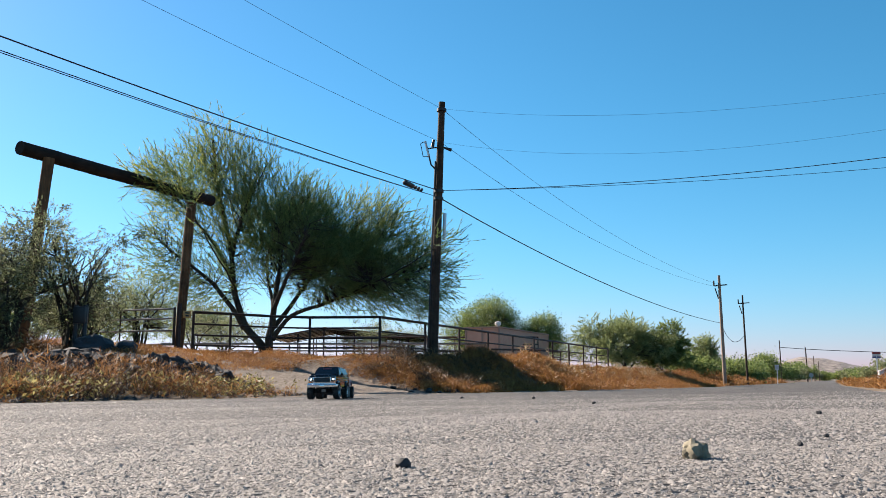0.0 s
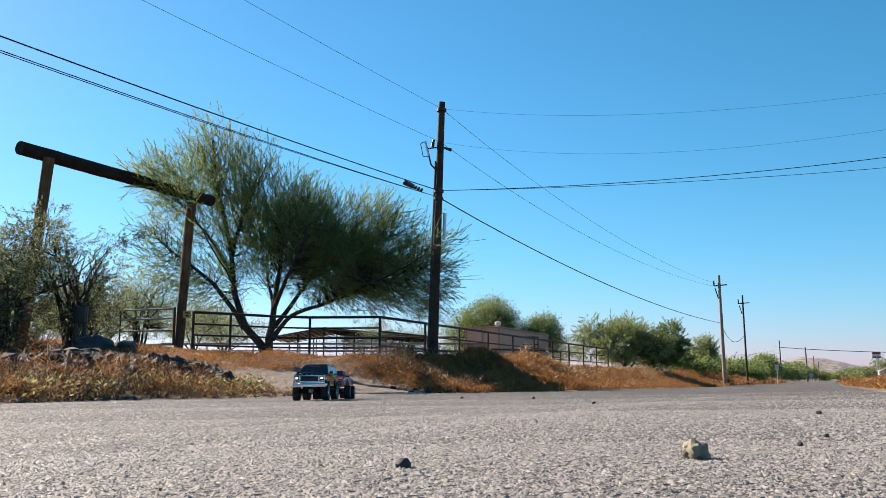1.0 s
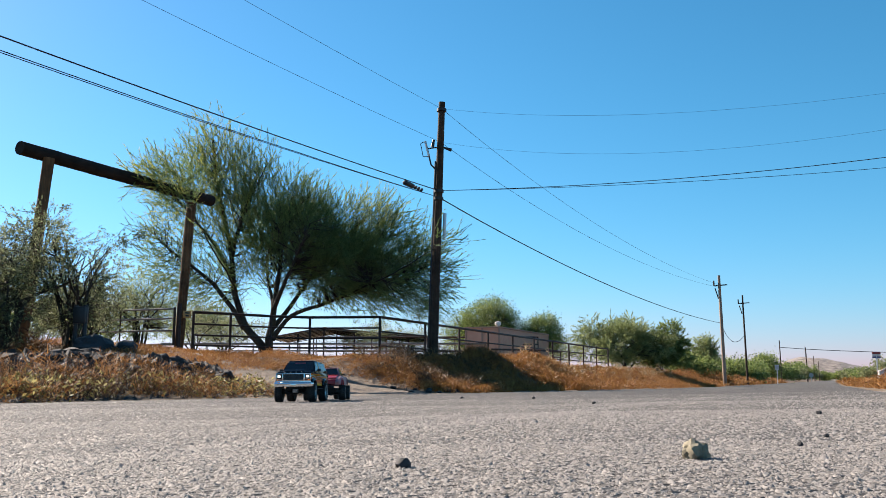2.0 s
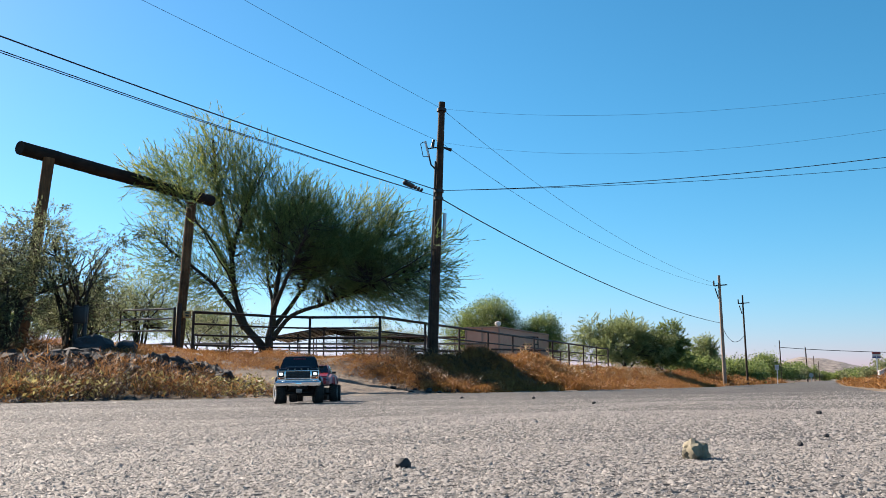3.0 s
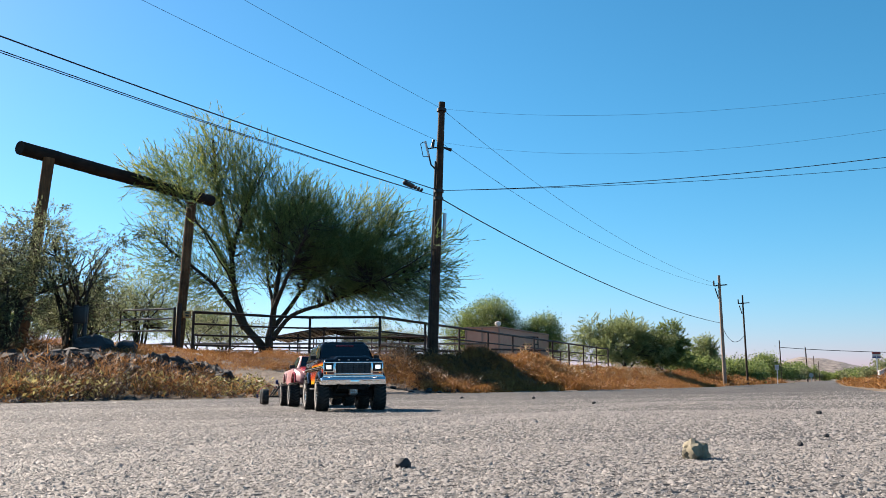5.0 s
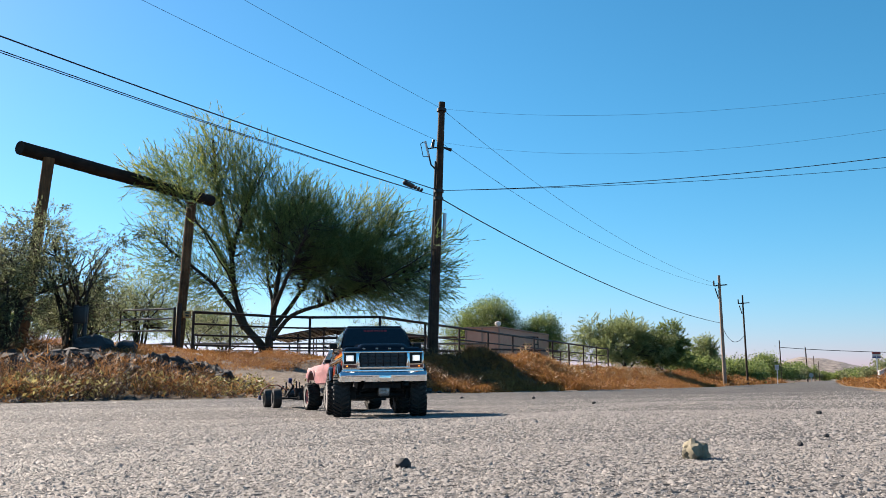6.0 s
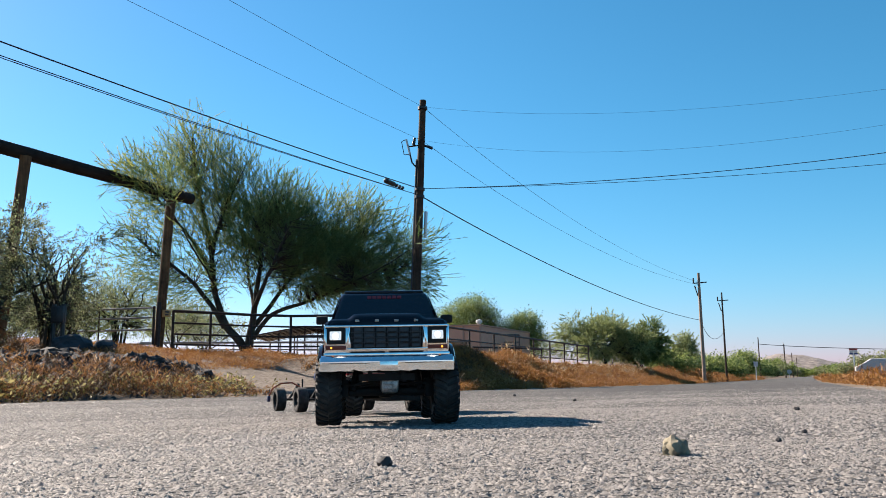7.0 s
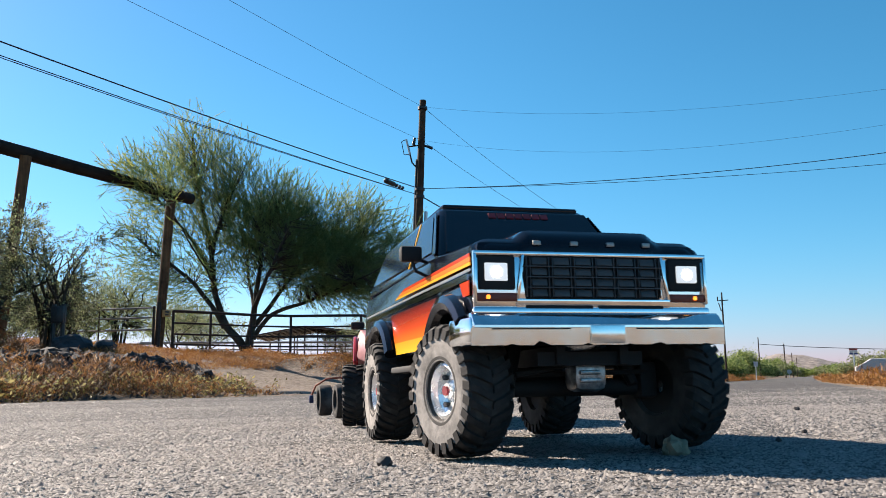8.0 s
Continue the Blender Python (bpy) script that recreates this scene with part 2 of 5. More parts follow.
def thing(name, m, label, category, group="", kind=""):
    ob = new(name)
    ob.empty_display_size = 0.1
    ob.matrix_basis = m
    return tagged(ob, label, category, group, kind)


def box(bm, c, s, m=None, bevel=0.0):
    r = bmesh.ops.create_cube(bm, size=1, matrix=Matrix.Translation(c) @ (m or Matrix()) @ Matrix.Diagonal((*s, 1)))
    if bevel:
        edges = list({e for v in r["verts"] for e in v.link_edges})
        bmesh.ops.bevel(bm, geom=edges, offset=bevel, segments=2, affect="EDGES", profile=0.5)
    return bm


def tube(bm, pts, radii, sides=8, caps=True):
    pts = [Vector(p) for p in pts]
    if isinstance(radii, (int, float)):
        radii = [radii] * len(pts)
    rings, side = [], None
    for i, p in enumerate(pts):
        d = (pts[min(i + 1, len(pts) - 1)] - pts[max(i - 1, 0)]).normalized()
        if side is None:
            side = d.cross(Vector((0, 0, 1)) if abs(d.z) < 0.9 else Vector((1, 0, 0))).normalized()
        side = (side - d * side.dot(d)).normalized()
        up = d.cross(side)
        rings.append([bm.verts.new(p + radii[i] * (math.cos(a) * side + math.sin(a) * up))
                      for a in (2 * math.pi * k / sides for k in range(sides))])
    for a, b in zip(rings, rings[1:]):
        for k in range(sides):
            bm.faces.new((a[k], a[(k + 1) % sides], b[(k + 1) % sides], b[k]))
    if caps:
        bm.faces.new(rings[0])
        bm.faces.new(rings[-1])
    return bm


def lathe(bm, profile, segs=40, close=True):
    """Turn (radius, y) points round the y axis."""
    rings = [[bm.verts.new((r * math.sin(a), y, r * math.cos(a))) for a in (2 * math.pi * k / segs for k in range(segs))]
             for r, y in profile]
    pairs = list(zip(rings, rings[1:])) + ([(rings[-1], rings[0])] if close else [])
    for a, b in pairs:
        for k in range(segs):
            bm.faces.new((a[k], a[(k + 1) % segs], b[(k + 1) % segs], b[k]))
    if not close:
        bm.faces.new(rings[0])
        bm.faces.new(rings[-1])
    return bm


def prism(bm, outline, half, bevel=0.0):
    """A side outline in x, z drawn out to +-half(x, z) across y."""
    w = half if callable(half) else (lambda x, z: half)
    a = [bm.verts.new((x, w(x, z), z)) for x, z in outline]
    b = [bm.verts.new((x, -w(x, z), z)) for x, z in outline]
    n = len(outline)
    sides = [bm.faces.new(a), bm.faces.new(b[::-1])]
    for i in range(n):
        bm.faces.new((a[(i + 1) % n], a[i], b[i], b[(i + 1) % n]))
    if bevel:
        edges = list({e for f in sides for e in f.edges})
        bmesh.ops.bevel(bm, geom=edges, offset=bevel, segments=2, affect="EDGES", profile=0.5)
    bmesh.ops.triangulate(bm, faces=[f for f in bm.faces if len(f.verts) > 8])
    return bm


def soup(name, verts, loops_per_face, material, parent=None):
    """A mesh of many separate faces, all with the same number of corners."""
    n = len(verts) // loops_per_face
    me = bpy.data.meshes.new(name)
    me.vertices.add(len(verts))
    me.vertices.foreach_set("co", np.asarray(verts, dtype=np.float32).ravel())
    me.loops.add(len(verts))
    me.loops.foreach_set("vertex_index", np.arange(len(verts), dtype=np.int32))
    me.polygons.add(n)
    me.polygons.foreach_set("loop_start", np.arange(0, len(verts), loops_per_face, dtype=np.int32))
    me.update(calc_edges=True)
    me.materials.append(material)
    ob = new(name, me)
    if parent is not None:
        ob.parent = parent
    return ob


def unit(v):
    return v / np.maximum(np.linalg.norm(v, axis=-1, keepdims=True), 1e-9)


def blades(p, d, length, width):
    """Tapering blades from p along d: three corners each."""
    side = unit(np.cross(d, rng.normal(size=d.shape))) * (width[:, None] / 2)
    tip = p + d * length[:, None]
    return np.stack([p - side, p + side, tip], 1).reshape(-1, 3)


def leaves(p, d, length, width):
    """Lozenge leaves: four corners each."""
    side = unit(np.cross(d, rng.normal(size=d.shape))) * (width[:, None] / 2)
    mid, tip = p + d * (length[:, None] * 0.45), p + d * length[:, None]
    return np.stack([p, mid - side, tip, mid + side], 1).reshape(-1, 3)


RIGHT, AHEAD = Vector((math.cos(radians(TURN)), math.sin(radians(TURN)), 0)), Vector((-math.sin(radians(TURN)), math.cos(radians(TURN)), 0))


# ---- the lie of the land ----
EDGE, KERB = -7.2, 0.55       # the road's two edges


def smooth(a, b, v):
    t = np.clip((v - a) / (b - a), 0, 1)
    return t * t * (3 - 2 * t)


def road_z(x, y):
    yy = np.where(y < 40, np.maximum(y, -20), 40 + 18 * (1 - np.exp(-np.maximum(y - 40, 0) / 18)))
    worn = np.interp(x, [-9, -3.8, -3.0, -2.3, -1.9, -1.6, -1.25, -0.95, -0.7, 0], [0.009, 0.009, 0.006, 0.003, -0.0036, -0.0066, -0.008, -0.005, -0.001, 0])
    return 0.01883 * np.clip(x, -9, 1.5) - 0.00486 * yy + worn


def drive_mask(x, y):
    """The gravel drive from the road to the gate."""
    mid = np.interp(x, [-20, -16, -11, -9, -7.3], [17.2, 16.5, 15.6, 14.9, 14.2])
    half = np.interp(x, [-16, -11, -9, -7.3], [1.9, 2.7, 2.8, 2.8])
    return smooth(half + 0.5, half - 0.3, np.abs(y - mid)) * smooth(-24, -19, x) * smooth(-6.9, -7.3, x)


def land_z(x, y):
    x, y = np.asarray(x, float), np.asarray(y, float)
    z = road_z(x, y)
    far = smooth(150, 60, y)
    near = smooth(13.5, 11.0, y)
    top = (0.57 + 0.04 * np.clip(-12 - x, 0, 8) + 0.055 * np.clip(-20 - x, 0, 26)) * (0.25 + 0.75 * far)
    top = top * (1 - near) + near * (0.24 + 0.07 * np.clip(-10.2 - x, 0, 7) + 0.03 * np.clip(-18 - x, 0, 20))
    bank = smooth(-7.3, -11.0 + 1.4 * near, x)
    hump = 0.30 * np.exp(-((x + 10.0) / 1.2) ** 2 - ((y - 28) / 6) ** 2)
    berm = 0.16 * np.exp(-((x + 9.2) / 0.8) ** 2) * smooth(12.3, 10.2, y) * smooth(-4, 3, y)
    left = z + (top - z) * bank + hump + berm
    slope = z + (0.9 - z) * smooth(-7.0, -17.0, x)
    m = drive_mask(x, y)
    left = left * (1 - m) + slope * m
    left += 0.05 * np.sin(1.7 * x + 0.9 * y) * np.sin(0.8 * x - 1.3 * y) * bank * (1 - m)
    right = z - 0.03 * smooth(0.5, 1.3, x) + 0.35 * smooth(2.0, 8, x)
    return np.where(x < -4, left, np.where(x > 0.3, right, z))


def on_land(x, y):
    return float(land_z(x, y))


# ---- ground, road, hill ----
def quad(bm, pts, t):
    """A thin plate through the corners pts, t thick along its normal."""
    p = [Vector(q) for q in pts]
    n = (p[1] - p[0]).cross(p[2] - p[0]).normalized() * t
    a, b = [bm.verts.new(q) for q in p], [bm.verts.new(q + n) for q in p]
    bm.faces.new(a[::-1])
    bm.faces.new(b)
    for i in range(len(p)):
        j = (i + 1) % len(p)
        bm.faces.new((a[i], a[j], b[j], b[i]))
    return bm


def lines(*spans):
    out = []
    for a, b, step in spans:
        out += list(np.arange(a, b, step))
    return np.array(out)


def build_ground():
    xs = lines((-4000, -400, 600), (-400, -60, 34), (-60, -22, 2), (-22, -6, 0.25), (-6, 2, 0.5), (2, 12, 1), (12, 60, 6), (60, 400, 34), (400, 4001, 600))
    ys = lines((-4000, -400, 600), (-400, -20, 38), (-20, 0, 2), (0, 40, 0.3), (40, 90, 1.5), (90, 400, 15), (400, 4001, 400))
    gx, gy = np.meshgrid(xs, ys)
    gz = land_z(gx, gy)
    inside = (gx > EDGE + 0.15) & (gx < KERB - 0.1)
    gz = gz - 0.05 * inside + 0.012 * rng.normal(size=gz.shape) * (~inside) * (np.abs(gx) < 30) * (gx < EDGE)
    v = np.stack([gx, gy, gz], -1).reshape(-1, 3)
    w = len(xs)
    f = [(j * w + i, j * w + i + 1, (j + 1) * w + i + 1, (j + 1) * w + i) for j in range(len(ys) - 1) for i in range(w - 1)]
    me = bpy.data.meshes.new("ground")
    me.from_pydata(v.tolist(), [], f)
    at = me.attributes.new("gravel", "FLOAT", "POINT")
    rim = smooth(0.5, 0.0, np.abs(v[:, 0] - EDGE)) * 0.7
    at.data.foreach_set("value", np.maximum(drive_mask(v[:, 0], v[:, 1]), rim).astype(np.float32))
    # where the berm's soil takes the rubble colour with shade in it
    sc = me.attributes.new("shaded_scree", "FLOAT", "POINT")
    heap = np.exp(-((v[:, 0] + 9.2) / 1.1) ** 2) * smooth(12.2, 10.5, v[:, 1]) * smooth(1, 4, v[:, 1])
    sc.data.foreach_set("value", np.clip(heap * 1.3, 0, 1).astype(np.float32))
    me.polygons.foreach_set("use_smooth", [True] * len(me.polygons))
    me.materials.append(M_GROUND)
    tagged(new("ground", me), "dry desert soil with a gravel drive and banks", "ground", kind="structure")


def build_road():
    ys = lines((-60, -2, 2), (-2, 30, 0.25), (30, 100, 1), (100, 700, 10))
    v, f = [], []
    for j, y in enumerate(ys):
        wob = 0.06 * noise.noise((0, y * 0.7, 0)) + 0.03 * noise.noise((0, y * 3, 5))
        wob2 = 0.05 * noise.noise((9, y * 0.8, 0)) + 0.03 * noise.noise((9, y * 4, 5))
        for k in range(41):
            x = EDGE + wob + (KERB + wob2 - EDGE - wob) * k / 40
            v.append((x, y, float(road_z(x, y)) - (0.03 if k in (0, 40) else 0)))
        if j:
            f += [(41 * (j - 1) + k, 41 * (j - 1) + k + 1, 41 * j + k + 1, 41 * j + k) for k in range(40)]
    me = bpy.data.meshes.new("road")
    me.from_pydata(v, [], f)
    me.polygons.foreach_set("use_smooth", [True] * len(me.polygons))
    me.materials.append(M_ROAD)
    tagged(new("road", me), "grey chip-sealed asphalt road, worn and coarse", "road", kind="structure")


def chips(name, pts, size, label, material=None, category="road gravel", flat=0.42):
    """Low stones bedded in the ground: uneven pyramids with their feet below it."""
    n = len(pts)
    base = np.array([(1, 0, 0), (0, 1, 0), (-1, 0, 0), (0, -1, 0), (0, 0, 1)], float)
    s = size * rng.lognormal(0, 0.35, (n, 1, 1))
    b = base[None] * (1 + 0.35 * rng.normal(size=(n, 5, 3))) + 0.22 * rng.normal(size=(n, 5, 3))
    a = rng.uniform(0, 6.283, n)
    c, d = np.cos(a)[:, None], np.sin(a)[:, None]
    b[:, :4, 2] -= 0.7
    b = np.stack([b[..., 0] * c - b[..., 1] * d, b[..., 0] * d + b[..., 1] * c, b[..., 2] * flat], -1)
    co = (b * s + pts[:, None]).reshape(-1, 3)
    tri = np.array([(0, 1, 4), (1, 2, 4), (2, 3, 4), (3, 0, 4)])
    idx = (tri[None] + 5 * np.arange(n)[:, None, None]).reshape(-1)
    me = bpy.data.meshes.new(name)
    me.vertices.add(len(co))
    me.vertices.foreach_set("co", co.astype(np.float32).ravel())
    me.loops.add(len(idx))
    me.loops.foreach_set("vertex_index", idx.astype(np.int32))
    me.polygons.add(len(idx) // 3)
    me.polygons.foreach_set("loop_start", np.arange(0, len(idx), 3, dtype=np.int32))
    me.update(calc_edges=True)
    me.materials.append(material or M_CHIPS)
    return tagged(new(name, me), label, category, kind="stuff")


def wedge(near, far, n):
    """Random spots on the road, before the camera, between two distances."""
    d = np.sqrt(rng.uniform(near ** 2, far ** 2, n))
    a = np.radians(TURN + rng.uniform(-29, 29, n) + rng.normal(size=n) * 2.0)
    x, y = -d * np.sin(a), d * np.cos(a)
    ok = (x < KERB - 0.02) & (x > EDGE + 0.1)
    return x[ok], y[ok]


def build_chips():
    for near, far, n, size in ((0.18, 1.1, 85000, 0.0017), (1.1, 2.6, 100000, 0.0023), (2.6, 4.2, 34000, 0.003), (3.6, 6.0, 24000, 0.0034), (5.0, 9.5, 14000, 0.0042)):
        x, y = wedge(near, far, n)
        z = road_z(x, y) + rng.uniform(-0.35, 0.1, len(x)) * size
        chips("road_aggregate", np.stack([x, y, z], 1), size, "grey and pale stone chips bedded in the road")


def build_hill():
    bm = bmesh.new()
    n, m = 90, 14
    rows = []
    for j in range(m):
        row = []
        for i in range(n):
            x = -160 + 340 * i / (n - 1)
            y = 900 + 30 * j
            u = x - 0.05 * (y - 900)
            prof = float(np.interp(u, [-160, -95, -62, -47, -40, -32, -25, -14, 2, 16, 34, 60, 110, 180], [5, 10, 17, 23, 24.5, 25, 24.5, 23.5, 20, 16.5, 12, 7, 5, 4]))
            z = prof * math.sin(math.pi * min(1, (j + 0.01) / 8)) ** 0.8 if j < 8 else prof * max(0, 1 - (j - 7) / 7)
            z += (1.3 * noise.noise((x * 0.08, y * 0.05, 0)) + 0.8 * noise.noise((x * 0.3, y * 0.2, 4))) * min(1, j)
            row.append(bm.verts.new((x, y, z - 1)))
        rows.append(row)
    for a, b in zip(rows, rows[1:]):
        for i in range(n - 1):
            bm.faces.new((a[i], a[i + 1], b[i + 1], b[i]))
    tagged(part("hill", bm, M_HILL), "far dry brown hill with sparse scrub", "hill", kind="structure")
    mast = thing("radio_mast", pose(-28, 1100, 22), "thin grey radio mast on the far hill", "mast")
    part("lattice", tube(bmesh.new(), [(0, 0, -3), (0, 0, 17)], [0.8, 0.4], 6), M_STEEL, mast)


# ---- trees and bushes ----
def local(base, r, f, z):
    return Vector(base) + RIGHT * r + AHEAD * f + Vector((0, 0, z))


def plant(name, base, label, category, limbs, lobes, clusters, per, leaf, kind="blade", length=(0.2, 0.45), width=0.014, spread=0.5,
          thick=0.16, extra=None, lift=0.35, twig=0.02, group="", bark=None, fork=None, fray=0.42):
    """limbs: lists of (right, ahead, up) from the base; lobes: (right, ahead, up, radius across, radius up)."""
    ob = thing(name, pose(*base), label, category, group)
    bm = bmesh.new()
    knots, sizes = [], []
    for limb in limbs:
        pts = [RIGHT * a + AHEAD * b + Vector((0, 0, c)) for a, b, c in limb]
        fine = []
        for i in range(len(pts) - 1):
            p0, p1, p2, p3 = pts[max(i - 1, 0)], pts[i], pts[i + 1], pts[min(i + 2, len(pts) - 1)]
            for k in range(6):
                t = k / 6
                fine.append(0.5 * (2 * p1 + (p2 - p0) * t + (2 * p0 - 5 * p1 + 4 * p2 - p3) * t * t + (3 * p1 - p0 - 3 * p2 + p3) * t ** 3))
        fine.append(pts[-1])
        fine = [p + 0.25 * thick * noise.noise_vector(p * 1.7) for p in fine]
        n = len(fine)
        start = 1.0 if limb[0][2] <= 0.05 else 0.2 if limb[-1][1] < -3 else 0.55
        rad = [thick * start * (1 - 0.8 * (i / (n - 1)) ** 0.8) for i in range(n)]
        tube(bm, fine, rad, 8)
        knots += fine[n // 3:]
        sizes += rad[n // 3:]
    kn = np.array([tuple(p) for p in knots])
    weight = np.array([l[3] ** 2 * l[4] for l in lobes])
    pick = rng.choice(len(lobes), clusters, p=weight / weight.sum())
    lob = np.array(lobes)[pick]
    q = unit(rng.normal(size=(clusters, 3))) * (rng.uniform(0.12, 1, (clusters, 1)) ** 0.42)
    right, ahead = np.array(RIGHT), np.array(AHEAD)
    cen = (lob[:, :1] + q[:, :1] * lob[:, 3:4]) * right + (lob[:, 1:2] + q[:, 1:2] * lob[:, 3:4]) * ahead
    cen[:, 2] = lob[:, 2] + q[:, 2] * lob[:, 4]
    out = unit((q[:, :1] * right + q[:, 1:2] * ahead + q[:, 2:] * np.array((0, 0, 1.0))) + np.array((0, 0, 1.0)) * np.where(lob[:, 4:5] > 0.75, lift, -0.25))
    if fork is not None:
        # sprays grow away from the fork of the trunk, the low ones hanging
        away = cen - (fork[0] * right + fork[1] * ahead + np.array((0, 0, fork[2])))
        out = unit(unit(away) + 0.35 * out + np.array((0, 0, 1.0)) * np.where(cen[:, 2:] > 2.7, 0.25, -0.35))
    for i in range(clusters):
        d = np.linalg.norm(kn - cen[i] * 0.96 + np.array((0, 0, 0.3)), axis=1)
        j = int(d.argmin())
        a, b = Vector(kn[j]), Vector(cen[i])
        mid = (a + b) / 2 + Vector(rng.normal(size=3) * 0.12 * (b - a).length)
        r = min(sizes[j] * 0.6, twig * (0.7 + 0.6 * (b - a).length))
        tube(bm, [a, mid, b], [r, r * 0.6, r * 0.25], 3, False)
    part("trunk", bm, bark or M_BARK, ob, "", 60)
    sets = [(leaf, 0.0)] if extra is None else [(leaf, 0.0), extra]
    chosen = rng.uniform(size=clusters) < (extra[1] if extra else 0)
    if extra and len(extra) > 2:
        chosen &= extra[2](cen @ right, cen[:, 2])
    for k, s in enumerate(sets):
        idx = np.where(chosen if k else ~chosen)[0]
        if not len(idx):
            continue
        c = np.repeat(idx, per)
        n = len(c)
        p = cen[c] + rng.normal(size=(n, 3)) * spread * 0.5
        d = unit(out[c] * 0.9 + rng.normal(size=(n, 3)) * 0.55)
        ln = rng.uniform(*length, n)
        wd = width * rng.uniform(0.6, 1.5, n)
        if kind == "spray":
            stems = 4
            c = np.repeat(idx, stems)
            n = len(c)
            d = unit(out[c] + rng.normal(size=(n, 3)) * 0.5)
            ln = rng.uniform(0.6, 1.5, n) * spread
            p = cen[c] + rng.normal(size=(n, 3)) * 0.25 * spread
            stalk = blades(p, d, ln * 1.05, np.full(n, width * 1.1))
            t = rng.uniform(0.1, 1, (n, per))
            q = (p[:, None] + d[:, None] * (t * ln[:, None])[..., None]).reshape(-1, 3)
            e = unit(np.repeat(d, per, 0) + rng.normal(size=(n * per, 3)) * fray)
            hair = blades(q, e, rng.uniform(*length, n * per), width * rng.uniform(0.6, 1.4, n * per))
            soup("crown", np.concatenate([stalk, hair]), 3, s[0], ob)
        elif kind == "sprig":
            stems = 5
            c = np.repeat(idx, stems)
            n = len(c)
            d = unit(out[c] + rng.normal(size=(n, 3)) * 0.6)
            ln = rng.uniform(0.5, 1.4, n) * spread
            p = cen[c] + rng.normal(size=(n, 3)) * 0.2 * spread
            tips = p + d * ln[:, None]
            bend = (p + tips) / 2 + rng.normal(size=(n, 3)) * 0.12 * spread
            tb = bmesh.new()
            for a, b, e in zip(p, bend, tips):
                tube(tb, [a, b, e], [0.006, 0.0045, 0.002], 3, False)
            tagged(part("twig", tb, bark or M_BARK, ob, "", 60), kind="stuff")
            t = rng.uniform(0.1, 1.05, (n, per))[..., None]
            q = (1 - t) ** 2 * p[:, None] + 2 * t * (1 - t) * bend[:, None] + t * t * tips[:, None]
            q = q.reshape(-1, 3) + rng.normal(size=(n * per, 3)) * 0.02
            e = unit(np.repeat(d, per, 0) + rng.normal(size=(n * per, 3)) * 0.8)
            soup("crown", leaves(q, e, rng.uniform(*length, n * per), width * rng.uniform(0.6, 1.4, n * per)), 4, s[0], ob)
        elif kind == "blade":
            soup("crown", blades(p, d, ln, wd), 3, s[0], ob)
        else:
            soup("crown", leaves(p, d, ln, wd), 4, s[0], ob)
    return ob


